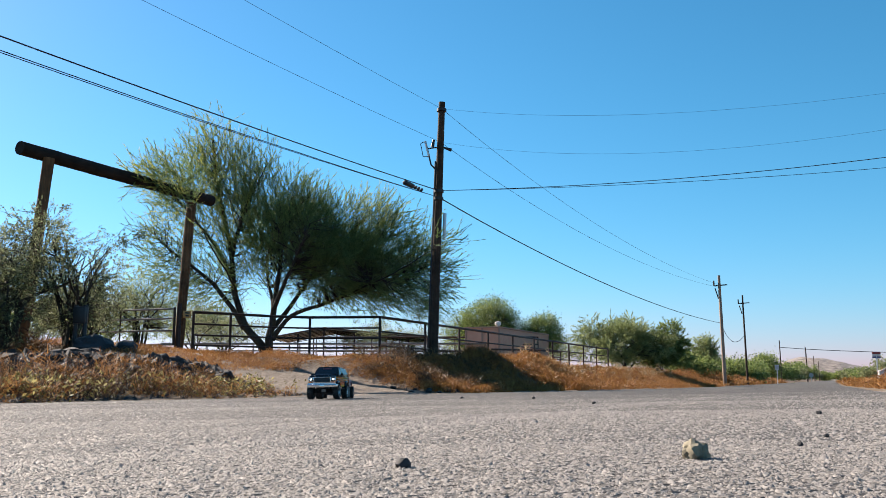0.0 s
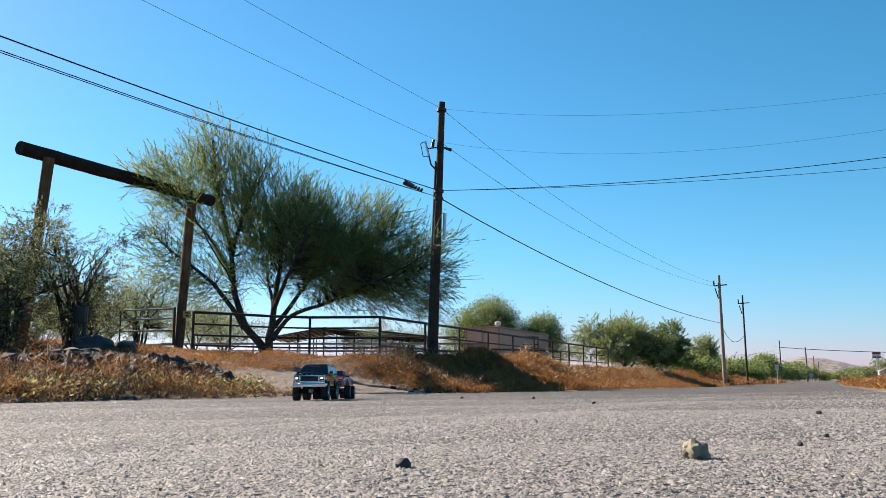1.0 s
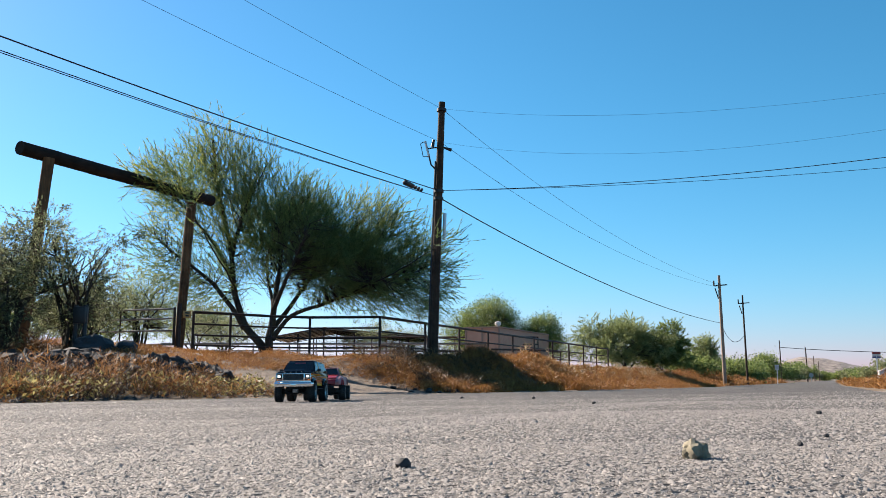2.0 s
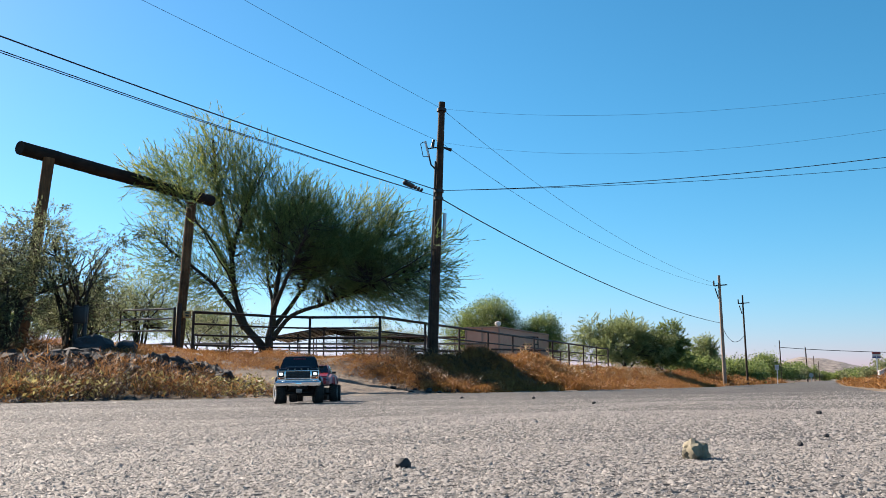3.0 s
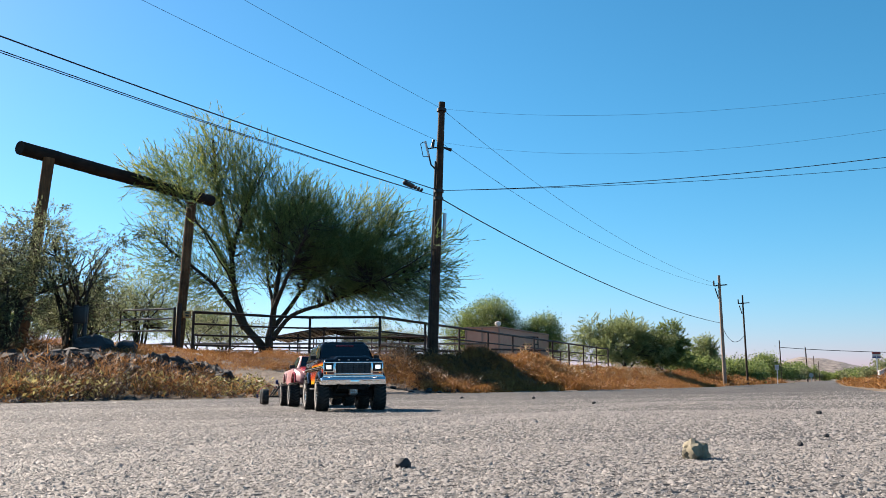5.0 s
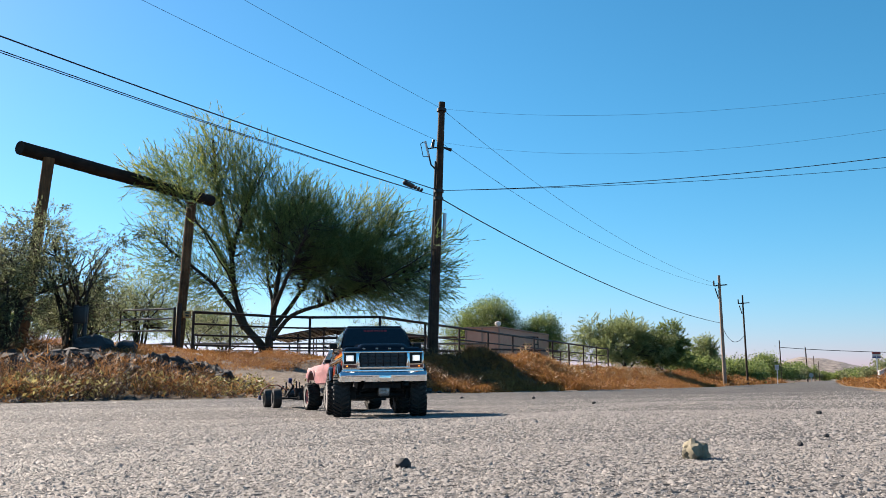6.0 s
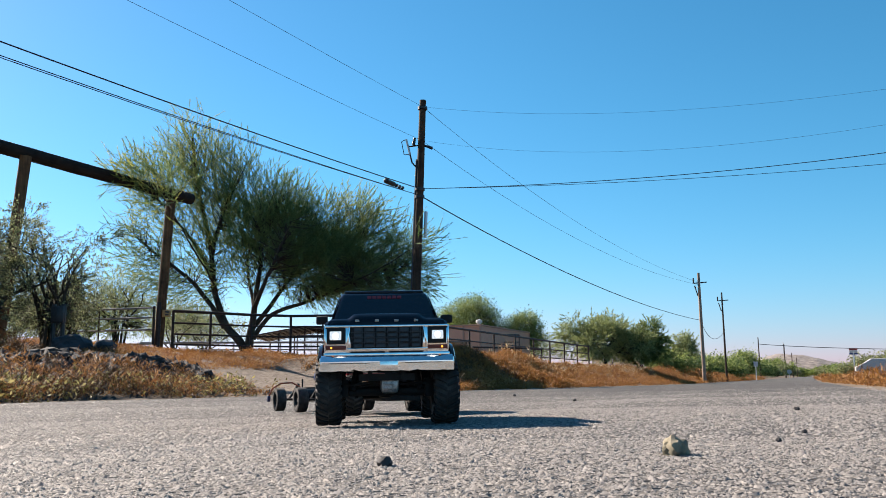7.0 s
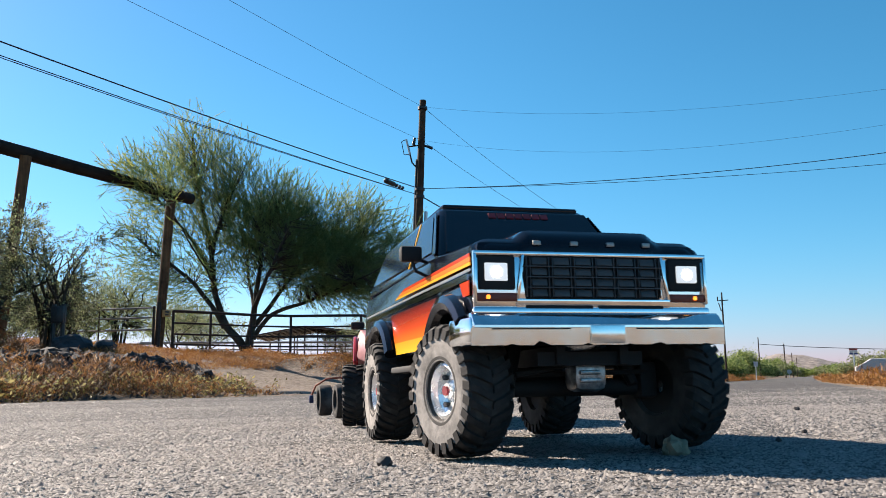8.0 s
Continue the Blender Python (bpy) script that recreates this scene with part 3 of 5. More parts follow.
def build_big_tree():
    x, y = -16.93, 24.25
    plant("palo_verde_tree", (x, y, on_land(x, y) - 0.05), "large palo verde tree with green feathery crown and dark trunks", "tree",
          [[(0.0, 0, 0), (-0.15, 0, 0.45), (-0.75, 0, 1.2), (-1.1, 0.1, 2.2), (-1.4, 0.2, 4.0), (-1.8, 0, 5.8), (-2.0, 0, 7.4)],
           [(0.05, 0, 0), (0.1, 0, 0.6), (0.2, 0, 1.2), (0.35, -0.2, 2.3), (0.5, 0, 4.0), (1.0, 0.2, 5.4)],
           [(0.2, 0, 0.6), (0.8, 0, 1.4), (2.2, 0.2, 1.95), (3.6, 0.1, 2.4), (5.2, 0, 3.0)],
           [(0.2, 0.1, 1.0), (1.0, 0.5, 2.2), (2.0, 0.6, 3.6), (3.2, 0.4, 4.8)],
           [(-0.7, 0, 1.0), (-1.7, -0.3, 2.4), (-2.7, -0.4, 3.2), (-3.7, -0.3, 4.0)],
           [(-1.2, 0.1, 2.6), (-2.0, 0.2, 4.0), (-3.2, 0, 5.4)],
           [(0.15, 0, 0.9), (0.1, 0.5, 1.7), (-0.3, 1.4, 3.2), (-0.2, 1.8, 4.8)],
           [(0.25, -0.1, 1.6), (0.9, -1.0, 2.8), (1.6, -1.6, 4.2)],
           [(-1.3, 0.2, 3.4), (-0.9, 0.1, 4.8), (-0.3, 0, 6.2)],
           [(1.6, 0.5, 3.2), (2.9, 0.4, 3.7), (4.4, 0.2, 4.2)],
           [(2.2, 0.2, 1.95), (4.2, -1.6, 2.6), (5.6, -3.3, 3.2)],
           [(-1.0, 0.1, 2.2), (-1.2, -3.0, 3.4), (-1.2, -6.0, 4.3)]],
          [(-2.0, 0, 6.7, 0.95, 1.25), (-1.2, 0, 5.8, 1.0, 1.2), (-2.9, 0, 5.5, 1.0, 0.9), (-3.5, -0.2, 5.6, 0.55, 0.5), (-0.5, 0.2, 5.4, 1.0, 1.1), (-0.3, 0, 6.4, 0.5, 0.8),
           (0.8, 0, 5.0, 1.0, 0.9), (-3.2, 0, 4.2, 1.0, 0.6), (-3.3, 0, 3.2, 0.95, 0.6), (-2.5, 0, 2.7, 0.95, 0.6), (-1.5, 0.5, 4.4, 1.2, 1.0), (-1.35, -6.5, 4.55, 0.8, 0.42), (-1.6, -6.4, 4.65, 0.7, 0.4), (-0.9, -6.3, 4.35, 0.6, 0.35), (-1.1, -6.2, 3.95, 0.5, 0.3),
           (0.8, -0.3, 4.1, 1.4, 1.0), (1.3, 0.2, 4.9, 0.9, 0.85), (2.4, 0, 4.4, 1.1, 0.9), (3.4, 0, 4.5, 0.9, 0.85), (4.1, 0, 4.3, 0.8, 0.8), (2.0, 0.4, 3.4, 1.8, 0.9), (3.6, 0.2, 3.3, 1.6, 0.9),
           (4.9, 0, 3.3, 1.0, 0.8), (5.3, 0, 2.7, 0.8, 0.7), (5.7, -3.4, 3.3, 0.5, 0.25), (5.1, 0, 2.0, 0.9, 0.55), (4.2, -0.3, 2.2, 1.3, 0.6), (3.0, 0, 2.2, 1.4, 0.5), (1.6, 0, 2.4, 1.2, 0.5),
           (0.3, 0.3, 3.0, 1.3, 0.8), (-0.8, 0, 3.2, 1.1, 0.8), (-1.6, 0.5, 2.4, 1.0, 0.5), (0.2, 1.0, 4.3, 1.4, 0.9), (2.6, -0.6, 2.9, 1.4, 0.8), (1.8, 0.5, 2.9, 1.5, 0.8), (3.8, 0.4, 2.7, 1.3, 0.8)],
          2650, 60, M_PALO, "spray", (0.045, 0.135), 0.0102, 0.6, 0.175,
          # sunlit leaf colour put on the sunward upper left and the right-hand tops
          (M_SUNLEAF, 0.4, lambda r, z: ((r < -1.0) & (z > 3.6)) | ((r > 2.4) & (z > 4.2))), 0.5, 0.012, fork=(0.2, 0, 1.7), fray=0.3)


def bush(name, x, y, size, tall, label, leaf, clusters, per, length, width, seed_limbs=7, kind="leaf", spread=0.4, group="", category="bush", low=0.2, lobes=None, thick=None, extra=None):
    limbs = []
    for k in range(seed_limbs):
        a = 2 * math.pi * k / seed_limbs + rng.uniform(-0.3, 0.3)
        r = size * rng.uniform(0.25, 0.6)
        limbs.append([(0.1 * math.cos(a), 0.1 * math.sin(a), 0), (0.35 * r * math.cos(a) + rng.normal() * 0.1 * size, 0.35 * r * math.sin(a) + rng.normal() * 0.1 * size, tall * 0.3),
                      (r * math.cos(a) * 0.7 + rng.normal() * 0.16 * size, r * math.sin(a) * 0.7 + rng.normal() * 0.16 * size, tall * 0.52),
                      (r * math.cos(a) + rng.normal() * 0.12 * size, r * math.sin(a) + rng.normal() * 0.12 * size, tall * rng.uniform(0.6, 0.8))])
    if lobes is None:
        lobes = [(0, 0, tall * 0.5, size * 0.5, tall * 0.33)]
        for k in range(9):
            a = rng.uniform(0, 6.28)
            lobes.append((size * 0.66 * math.cos(a), size * 0.66 * math.sin(a), tall * rng.uniform(low + 0.1, 0.84), size * rng.uniform(0.2, 0.36), tall * rng.uniform(0.1, 0.2)))
    return plant(name, (x, y, on_land(x, y) - 0.03), label, category, limbs, lobes, clusters, per, leaf, kind, length, width, spread,
                 thick or 0.02 * tall ** 0.7, extra, 0.4, 0.012, group)


def build_bushes():
    green = "grey-green creosote bush with thin dark stems"
    for x, y, size, tall, n in ((-14.7, 12.3, 1.7, 2.85, 170), (-14.1, 13.4, 1.2, 2.75, 110), (-15.4, 10.9, 1.9, 2.8, 140), (-14.0, 10.9, 1.2, 1.8, 110), (-18.5, 18.0, 1.8, 2.0, 200), (-22.5, 21.5, 2.0, 2.4, 180)):
        bush("creosote_bush", x, y, size, tall, green, M_BUSH, n, 24, (0.022, 0.055), 0.022, 17, "sprig", 0.34)
    bush("palo_verde_bush", -20.0, 21.8, 1.4, 2.9, "yellow-green palo verde bush behind the pipe gate", M_PALE, 260, 26, (0.03, 0.09), 0.014, 9, "spray", 0.4)
    for x, y, size, tall in ((-20.0, 14.0, 2.2, 1.7), (-22.5, 17.5, 2.4, 1.9), (-24, 12.5, 2.6, 1.8), (-19.5, 9.0, 2.2, 1.7), (-23, 23, 2.4, 1.9), (-21, 11, 2.3, 1.7), (-26, 20, 2.6, 1.9), (-17.5, 7.0, 2.0, 1.6)):
        bush("desert_bush", x, y, size, tall, "low dark green desert bush behind the gate", M_MESQ, 120, 34, (0.05, 0.11), 0.045, 8, spread=0.45, group="bushes behind the gate")
    # past the shed and along the fence
    dome = [(0, 0, 3.4, 2.3, 1.5), (-1.5, 0, 2.5, 1.6, 1.3), (1.7, 0, 2.6, 1.5, 1.3), (0.5, 0.4, 4.3, 1.3, 0.9), (-0.8, -0.4, 3.9, 1.2, 0.8), (-2.4, 0, 1.7, 1.1, 1.0), (2.4, 0, 1.6, 1.0, 0.9), (0, -1, 2.0, 2.2, 1.2), (-3.0, 0, 2.3, 0.6, 0.5), (1.2, 0, 4.6, 0.6, 0.5)]
    bush("mesquite_tree", -23.3, 61.5, 3.4, 4.8, "round green mesquite tree behind the pink shed", M_MESQ, 800, 50, (0.08, 0.18), 0.045, 7, spread=0.42, category="tree", thick=0.2, lobes=dome)
    dome = [(0, 0, 2.8, 1.4, 1.2), (0.4, 0, 3.5, 0.8, 0.7), (-0.8, 0, 2.0, 1.1, 1.0), (0.9, 0, 1.9, 1.0, 1.0)]
    bush("mesquite_tree", -19.6, 63.0, 1.8, 4.1, "smaller dark green mesquite tree behind the pink shed", M_MESQ, 380, 50, (0.08, 0.18), 0.045, 6, spread=0.4, category="tree", thick=0.15, lobes=dome)
    bush("palo_verde_bush", -12.6, 59.0, 3.3, 3.8, "wide yellow-green palo verde bush beside the fence", M_PALE, 640, 36, (0.08, 0.22), 0.024, 9, "spray", 0.5, category="bush")
    bush("palo_verde_bush", -10.9, 62.0, 2.2, 3.1, "dark green palo verde bush at the fence's end", M_MESQ, 420, 36, (0.1, 0.25), 0.028, 8, "spray", 0.5)
    bush("palo_verde_bush", -10.2, 82.9, 1.3, 3.9, "tall pale palo verde beside the road", M_PALE, 260, 30, (0.1, 0.25), 0.03, 6, "spray", 0.5)
    # along the road, further off
    for x, y, s, t in ((-10.5, 74, 3.0, 2.4), (-12.5, 84, 3.0, 4.0), (-10.5, 92, 4.2, 3.0), (-9.5, 108, 4.0, 3.4), (-11, 125, 5, 4.2), (-9.4, 150, 5.5, 8.2), (-10, 180, 6, 4.5),
                       (-11, 240, 8, 5), (-9.6, 290, 8, 10), (7.0, 92, 3.6, 3.6), (8.5, 78, 3.4, 4.0), (7.5, 120, 5, 4.5), (8, 160, 6, 4.5), (9, 230, 8, 5), (10, 62, 3.5, 3.8), (7, 300, 8, 4), (-17, 730, 14, 13), (-6, 760, 15, 11), (5, 740, 14, 12), (16, 730, 15, 15)):
        bush("roadside_bush", x, y, s * 0.7, t * 0.56, "olive green desert bush beside the road", M_FARLEAF if rng.uniform() < 0.5 else M_MESQ, 170, 36,
             (0.07 * (1 + y / 120), 0.16 * (1 + y / 120)), 0.04 + y * 0.0007, 5, spread=0.5 + y * 0.002, group="bushes along the road")
    # behind the pens
    for x, y, s, t in ((-36, 44, 3.6, 3.6), (-40, 52, 4, 3.2), (-33, 66, 4.5, 3.2), (-28, 72, 4, 3.0), (-38, 70, 5, 3.4), (-46, 60, 5, 3.6), (-24, 80, 5, 3.2), (-30, 90, 6, 3.2), (-42, 38, 3.5, 3.0)):
        bush("pale_bush", x, y, s, t, "pale green desert bush behind the horse pens", M_FARLEAF, 150, 40, (0.08, 0.2), 0.055, 6, spread=0.6, group="bushes behind the pens")


# ---- grass ----
def grass(name, x, y, tall, width, material, label, fan=0.7, per=36, core=0.07, crest=False):
    """Clumps: blades fan out from each spot."""
    h = tall * np.array([0.75 + 0.9 * noise.noise((a * 0.55, b * 0.55, 3.0)) + 0.35 * noise.noise((a * 2.1, b * 2.1, 8.0)) for a, b in zip(x, y)])
    h = np.clip(h * rng.uniform(0.75, 1.25, len(x)), tall * 0.3, None)
    if crest:
        h = h * (0.38 + 0.62 * smooth(-11.6, -9.6, x) + 0.5 * smooth(23.5, 26, y) * smooth(-11.6, -10.4, x))
    x, y, h = np.repeat(x, per), np.repeat(y, per), np.repeat(h, per)
    n = len(x)
    u, v = rng.normal(size=n), rng.normal(size=n)
    x, y = x + u * core, y + v * core
    p = np.stack([x, y, land_z(x, y) - 0.02 + 0.8 * h * rng.uniform(0, 1, n)], 1)
    d = unit(np.stack([u * fan * 0.6 + rng.normal(size=n) * 1.05, v * fan * 0.6 + rng.normal(size=n) * 1.05, np.ones(n)], 1))
    return tagged(soup(name, blades(p, d, h * rng.uniform(0.16, 0.42, n), width * rng.uniform(0.7, 1.5, n)), 3, material), label, "grass", kind="stuff")


def build_grass():
    # the golden bank beyond the drive
    def field(n, x0, x1, y0, y1, keep):
        x, y = rng.uniform(x0, x1, n), rng.uniform(y0, y1, n)
        ok = keep(x, y) & (rng.uniform(0.55, 0.95, n) > drive_mask(x, y))
        return x[ok], y[ok]

    bank = lambda x, y: x < EDGE - 0.15 - 0.25 * np.sin(y * 2.1) * np.sin(y * 0.63)
    x, y = field(5200, -12.4, -7.2, 14, 34, bank)
    grass("dry_grass", x, y, 0.26, 0.014, M_GRASS, "golden dry grass thick on the road bank", per=52, crest=True)
    x, y = field(1900, -16.3, -11.8, 15, 26, lambda x, y: np.ones_like(x, bool))
    grass("dry_grass", x, y, 0.11, 0.012, M_GRASS, "golden dry grass below the pipe fence", per=34)
    x, y = rng.uniform(-16.8, -11.7, 1500), rng.uniform(14.4, 21.5, 1500)
    grass("dry_grass", x, y, 0.2, 0.012, M_GRASS, "golden dry grass creeping over the drive", per=40)
    x, y = field(2800, -12.4, -7.2, 34, 70, bank)
    grass("dry_grass", x, y, 0.30, 0.026, M_GRASS, "golden dry grass thick on the road bank", per=30)
    x, y = field(1600, -11, -7.3, 70, 160, bank)
    grass("dry_grass", x, y, 0.6, 0.06, M_GRASS, "golden dry grass along the far road", per=26, core=0.2)
    x, y = field(150, -11.6, -8.9, 27, 60, bank)
    grass("seed_stalk", x, y, 0.6, 0.022, M_SEED, "tall pale seed stalks along the fence", 0.4, 16)
    # brown clumps whose dark colour also widens the tree's shadow on the bank
    x, y = field(170, -10.6, -7.5, 16.8, 21.5, bank)
    grass("dead_weed", x, y, 0.42, 0.009, M_STRAW, "dark brown dead brush on the bank", 1.0, 80)
    x, y = field(60, -10.4, -8.6, 21.5, 27, bank)
    grass("dead_weed", x, y, 0.5, 0.011, M_STRAW, "dark brown dead brush on the bank", 1.0, 70)
    # the right verge
    x, y = field(2200, 0.62, 4.5, 9, 60, lambda x, y: np.ones_like(x, bool))
    grass("dry_grass", x, y, 0.22, 0.016, M_GRASS, "golden dry grass on the low verge", per=30)
    x, y = field(1200, 0.7, 7, 60, 160, lambda x, y: np.ones_like(x, bool))
    grass("dry_grass", x, y, 0.5, 0.05, M_GRASS, "golden dry grass on the low verge", per=26, core=0.2)
    x, y = field(150, -8.8, -7.3, 6.0, 12.2, bank)
    grass("dry_grass", x, y, 0.30, 0.007, M_GRASS, "golden dry weeds beside the drive", 1.0, 80)
    x, y = field(70, -12.2, -10.4, 12.0, 13.6, bank)
    grass("dry_grass", x, y, 0.20, 0.009, M_GRASS, "golden dry weeds beside the drive", 1.0, 50)
    x, y = field(120, -15.8, -13.3, 9.5, 13.2, bank)
    grass("dead_weed", x, y, 0.5, 0.008, M_STRAW, "tall brown dead brush under the bush", 0.9, 90)
    # weeds on the rocky berm
    x, y = field(190, -8.5, -7.4, 3.0, 12.2, bank)
    grass("dead_weed", x, y, 0.26, 0.006, M_STRAW, "brown dead weeds among the rocks", 1.0, 90)
    x, y = field(70, -8.5, -7.3, 3.5, 11.2, bank)
    grass("dry_grass", x, y, 0.36, 0.0055, M_STRAW, "straw-coloured dry grass on the berm", 0.9, 70)
    x, y = field(90, -8.1, -7.3, 3.0, 11.8, bank)
    n = len(x) * 30
    x, y = np.repeat(x, 30) + rng.normal(size=n) * 0.09, np.repeat(y, 30) + rng.normal(size=n) * 0.09
    p = np.stack([x, y, land_z(x, y) + rng.uniform(0, 0.24, n)], 1)
    d = unit(rng.normal(size=(n, 3)) + np.array((0, 0, 0.5)))
    tagged(soup("weed_leaf", leaves(p, d, rng.uniform(0.035, 0.075, n), rng.uniform(0.015, 0.03, n)), 4, M_WEED), "yellow-green leafy weeds at the road edge", "weeds", kind="stuff")


# ---- gate, fence, pens ----
def log(bm, pts, r, sides=18):
    fine = [Vector(pts[0]).lerp(Vector(pts[1]), k / 14) for k in range(15)]
    fine = [p + 0.012 * noise.noise_vector(p * 2.3) for p in fine]
    rad = [r * (1 + 0.04 * noise.noise(p * 3.1)) for p in fine]
    return tube(bm, fine, rad, sides)


def build_ranch_gate():
    ob = thing("log_gateway", pose(-16.05, 16.8, 0), "tall gateway of two dark log posts and a log beam", "gateway")
    part("post", log(bmesh.new(), [(-0.42, -2.55, 0.5), (-0.11, -2.375, 5.09)], 0.125), M_LOG, ob)
    part("post", log(bmesh.new(), [(-0.14, 2.31, 0.5), (0.04, 2.39, 4.92)], 0.128), M_LOG, ob)
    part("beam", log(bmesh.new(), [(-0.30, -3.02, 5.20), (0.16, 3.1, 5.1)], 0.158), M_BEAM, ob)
    bm = bmesh.new()
    box(bm, (0.13, 2.30, 1.82), (0.012, 0.24, 0.19), pose(0, 0, 0, 0, 0, -22), 0.003)
    sign = part("sign_plate", bm, M_PLATE, ob, "small ochre plate with dark lettering bars")
    for k, w in ((0, 0.13), (1, 0.1)):
        b = bmesh.new()
        box(b, (0.139, 2.30, 1.86 - 0.075 * k), (0.008, w, 0.035), pose(0, 0, 0, 0, 0, -22))
        part("lettering_bar", b, M_DARK, sign)


def pipe_run(name, posts, top, label, rails=(0.0, 0.32, 0.62, 0.9, 1.16), r=0.038, rr=0.026, mat=None):
    """A pipe fence: a post at each spot, rails at these drops below the top."""
    mat = mat or M_PIPE
    ob = thing(name, pose(posts[0][0], posts[0][1], 0), label, "fence")
    o = Vector((posts[0][0], posts[0][1], 0))
    for x, y in posts:
        z = on_land(x, y)
        part("post", tube(bmesh.new(), [Vector((x, y, z - 0.15)) - o, Vector((x, y, top + 0.02)) - o], r, 10), mat, ob)
    for (ax, ay), (bx, by) in zip(posts, posts[1:]):
        for k, drop in enumerate(rails):
            z = top - drop
            part("rail", tube(bmesh.new(), [Vector((ax, ay, z)) - o, Vector((bx, by, z)) - o], rr * (1.5 if k == 0 else 1), 8), mat, ob)
    return ob


def build_fences():
    wing = [(-15.9, 19.35), (-15.38, 20.3), (-14.87, 21.5), (-14.1, 22.4), (-12.12, 23.07)]
    pipe_run("pipe_fence", wing, 1.9, "dark rusty pipe fence with five rails")
    side = [(-12.12, 23.07)] + [(-12.12 - 0.02 * k, 26.25 + 2.95 * k) for k in range(10)]
    pipe_run("pipe_fence", side, 1.9, "long dark rusty pipe fence along the road bank", (0.0, 0.42, 0.84), 0.04, 0.028)
    # the gate leaf in the log gateway, and its short posts
    ob = thing("pipe_gate", pose(-16.0, 18.8, 0), "open pipe gate with worn pale rails, swung inwards", "gate")
    for x in (-0.08, -2.75):
        part("stile", tube(bmesh.new(), [(x, 0.03 * x, 0.98), (x, 0.03 * x, 2.0)], 0.035, 10), M_PIPE, ob)
    for z in (1.0, 1.38, 1.7, 1.96):
        part("rail", tube(bmesh.new(), [(-0.08, 0, z), (-2.75, -0.08, z)], 0.025, 8), M_GATEPIPE, ob)
    part("brace", tube(bmesh.new(), [(-1.9, -0.06, 1.0), (-1.9, -0.06, 1.96)], 0.02, 8), M_PIPE, ob)
    pipe_run("hinge_post", [(-15.98, 18.86)], 2.08, "dark steel gate post", r=0.06)
    # pens behind
    pipe_run("corral_fence", [(-17.5, 12.2), (-18.2, 9.2), (-19, 6.2), (-19.5, 3.2)], 2.3, "rusty corral rails behind the bush", (0, 0.35, 0.7, 1.05))
    pipe_run("corral_fence", [(-17.0, 12.4), (-16.3, 14.0)], 2.0, "short rusty rails beside the gate", (0, 0.35, 0.7))
    pen = [tuple((RIGHT * (-8 + 1.75 * k) + AHEAD * 56).xy) for k in range(9)]
    pipe_run("corral_fence", pen, 2.75, "dark pipe rails of the horse pen", (0.0, 0.45, 0.9), 0.035, 0.03)
    pen = [tuple((RIGHT * (-14 + 2.3 * k) + AHEAD * 44).xy) for k in range(8)]
    pipe_run("corral_fence", pen, 1.85, "low pipe rails of the horse pen", (0.0, 0.35), 0.035, 0.035, M_GATEPIPE)


def build_shelter():
    ob = thing("shade_shelter", pose(0, 0, 0), "low horse shelter with a rusty tin gable roof", "shelter")
    o = AHEAD * 72.0
    up = lambda z: Vector((0, 0, z))
    prof = [(-14.1, 3.45), (-9.7, 4.25), (-1.0, 3.4)]
    for (r0, z0), (r1, z1) in zip(prof, prof[1:]):
        bm = bmesh.new()
        quad(bm, [o + RIGHT * r0 + up(z0), o + RIGHT * r1 + up(z1), o + RIGHT * r1 + AHEAD * 9 + up(z1), o + RIGHT * r0 + AHEAD * 9 + up(z0)], 0.09)
        part("roof_sheet", bm, M_ROOFTIN, ob)
        bm = bmesh.new()
        for k in range(7):
            tube(bm, [o + RIGHT * r0 + AHEAD * (1.45 * k + 0.1) + up(z0 - 0.1), o + RIGHT * r1 + AHEAD * (1.45 * k + 0.1) + up(z1 - 0.1)], 0.03, 6)
        part("rafter", bm, M_PIPE, ob)
        # added near-white sheet: paints the ground's bounce light onto the roof's underside
        part("bounce_lit_lining", quad(bmesh.new(), [o + RIGHT * r0 + AHEAD * 0.2 + up(z0 - 0.03), o + RIGHT * r1 + AHEAD * 0.2 + up(z1 - 0.03), o + RIGHT * r1 + AHEAD * 8.8 + up(z1 - 0.03), o + RIGHT * r0 + AHEAD * 8.8 + up(z0 - 0.03)], 0.01), M_TIN, ob, "roof underside, ground bounce light painted in as near-white")
    for r, z in ((-14.0, 3.4), (-11.8, 3.8), (-9.7, 4.15), (-7.2, 3.9), (-4.6, 3.7), (-2.8, 3.55), (-1.1, 3.35)):
        for d in (0.1, 8.9):
            q = o + RIGHT * r + AHEAD * d
            part("post", tube(bmesh.new(), [q + up(on_land(q.x, q.y) - 0.1), q + up(z - 0.05)], 0.07, 8), M_PIPE, ob)


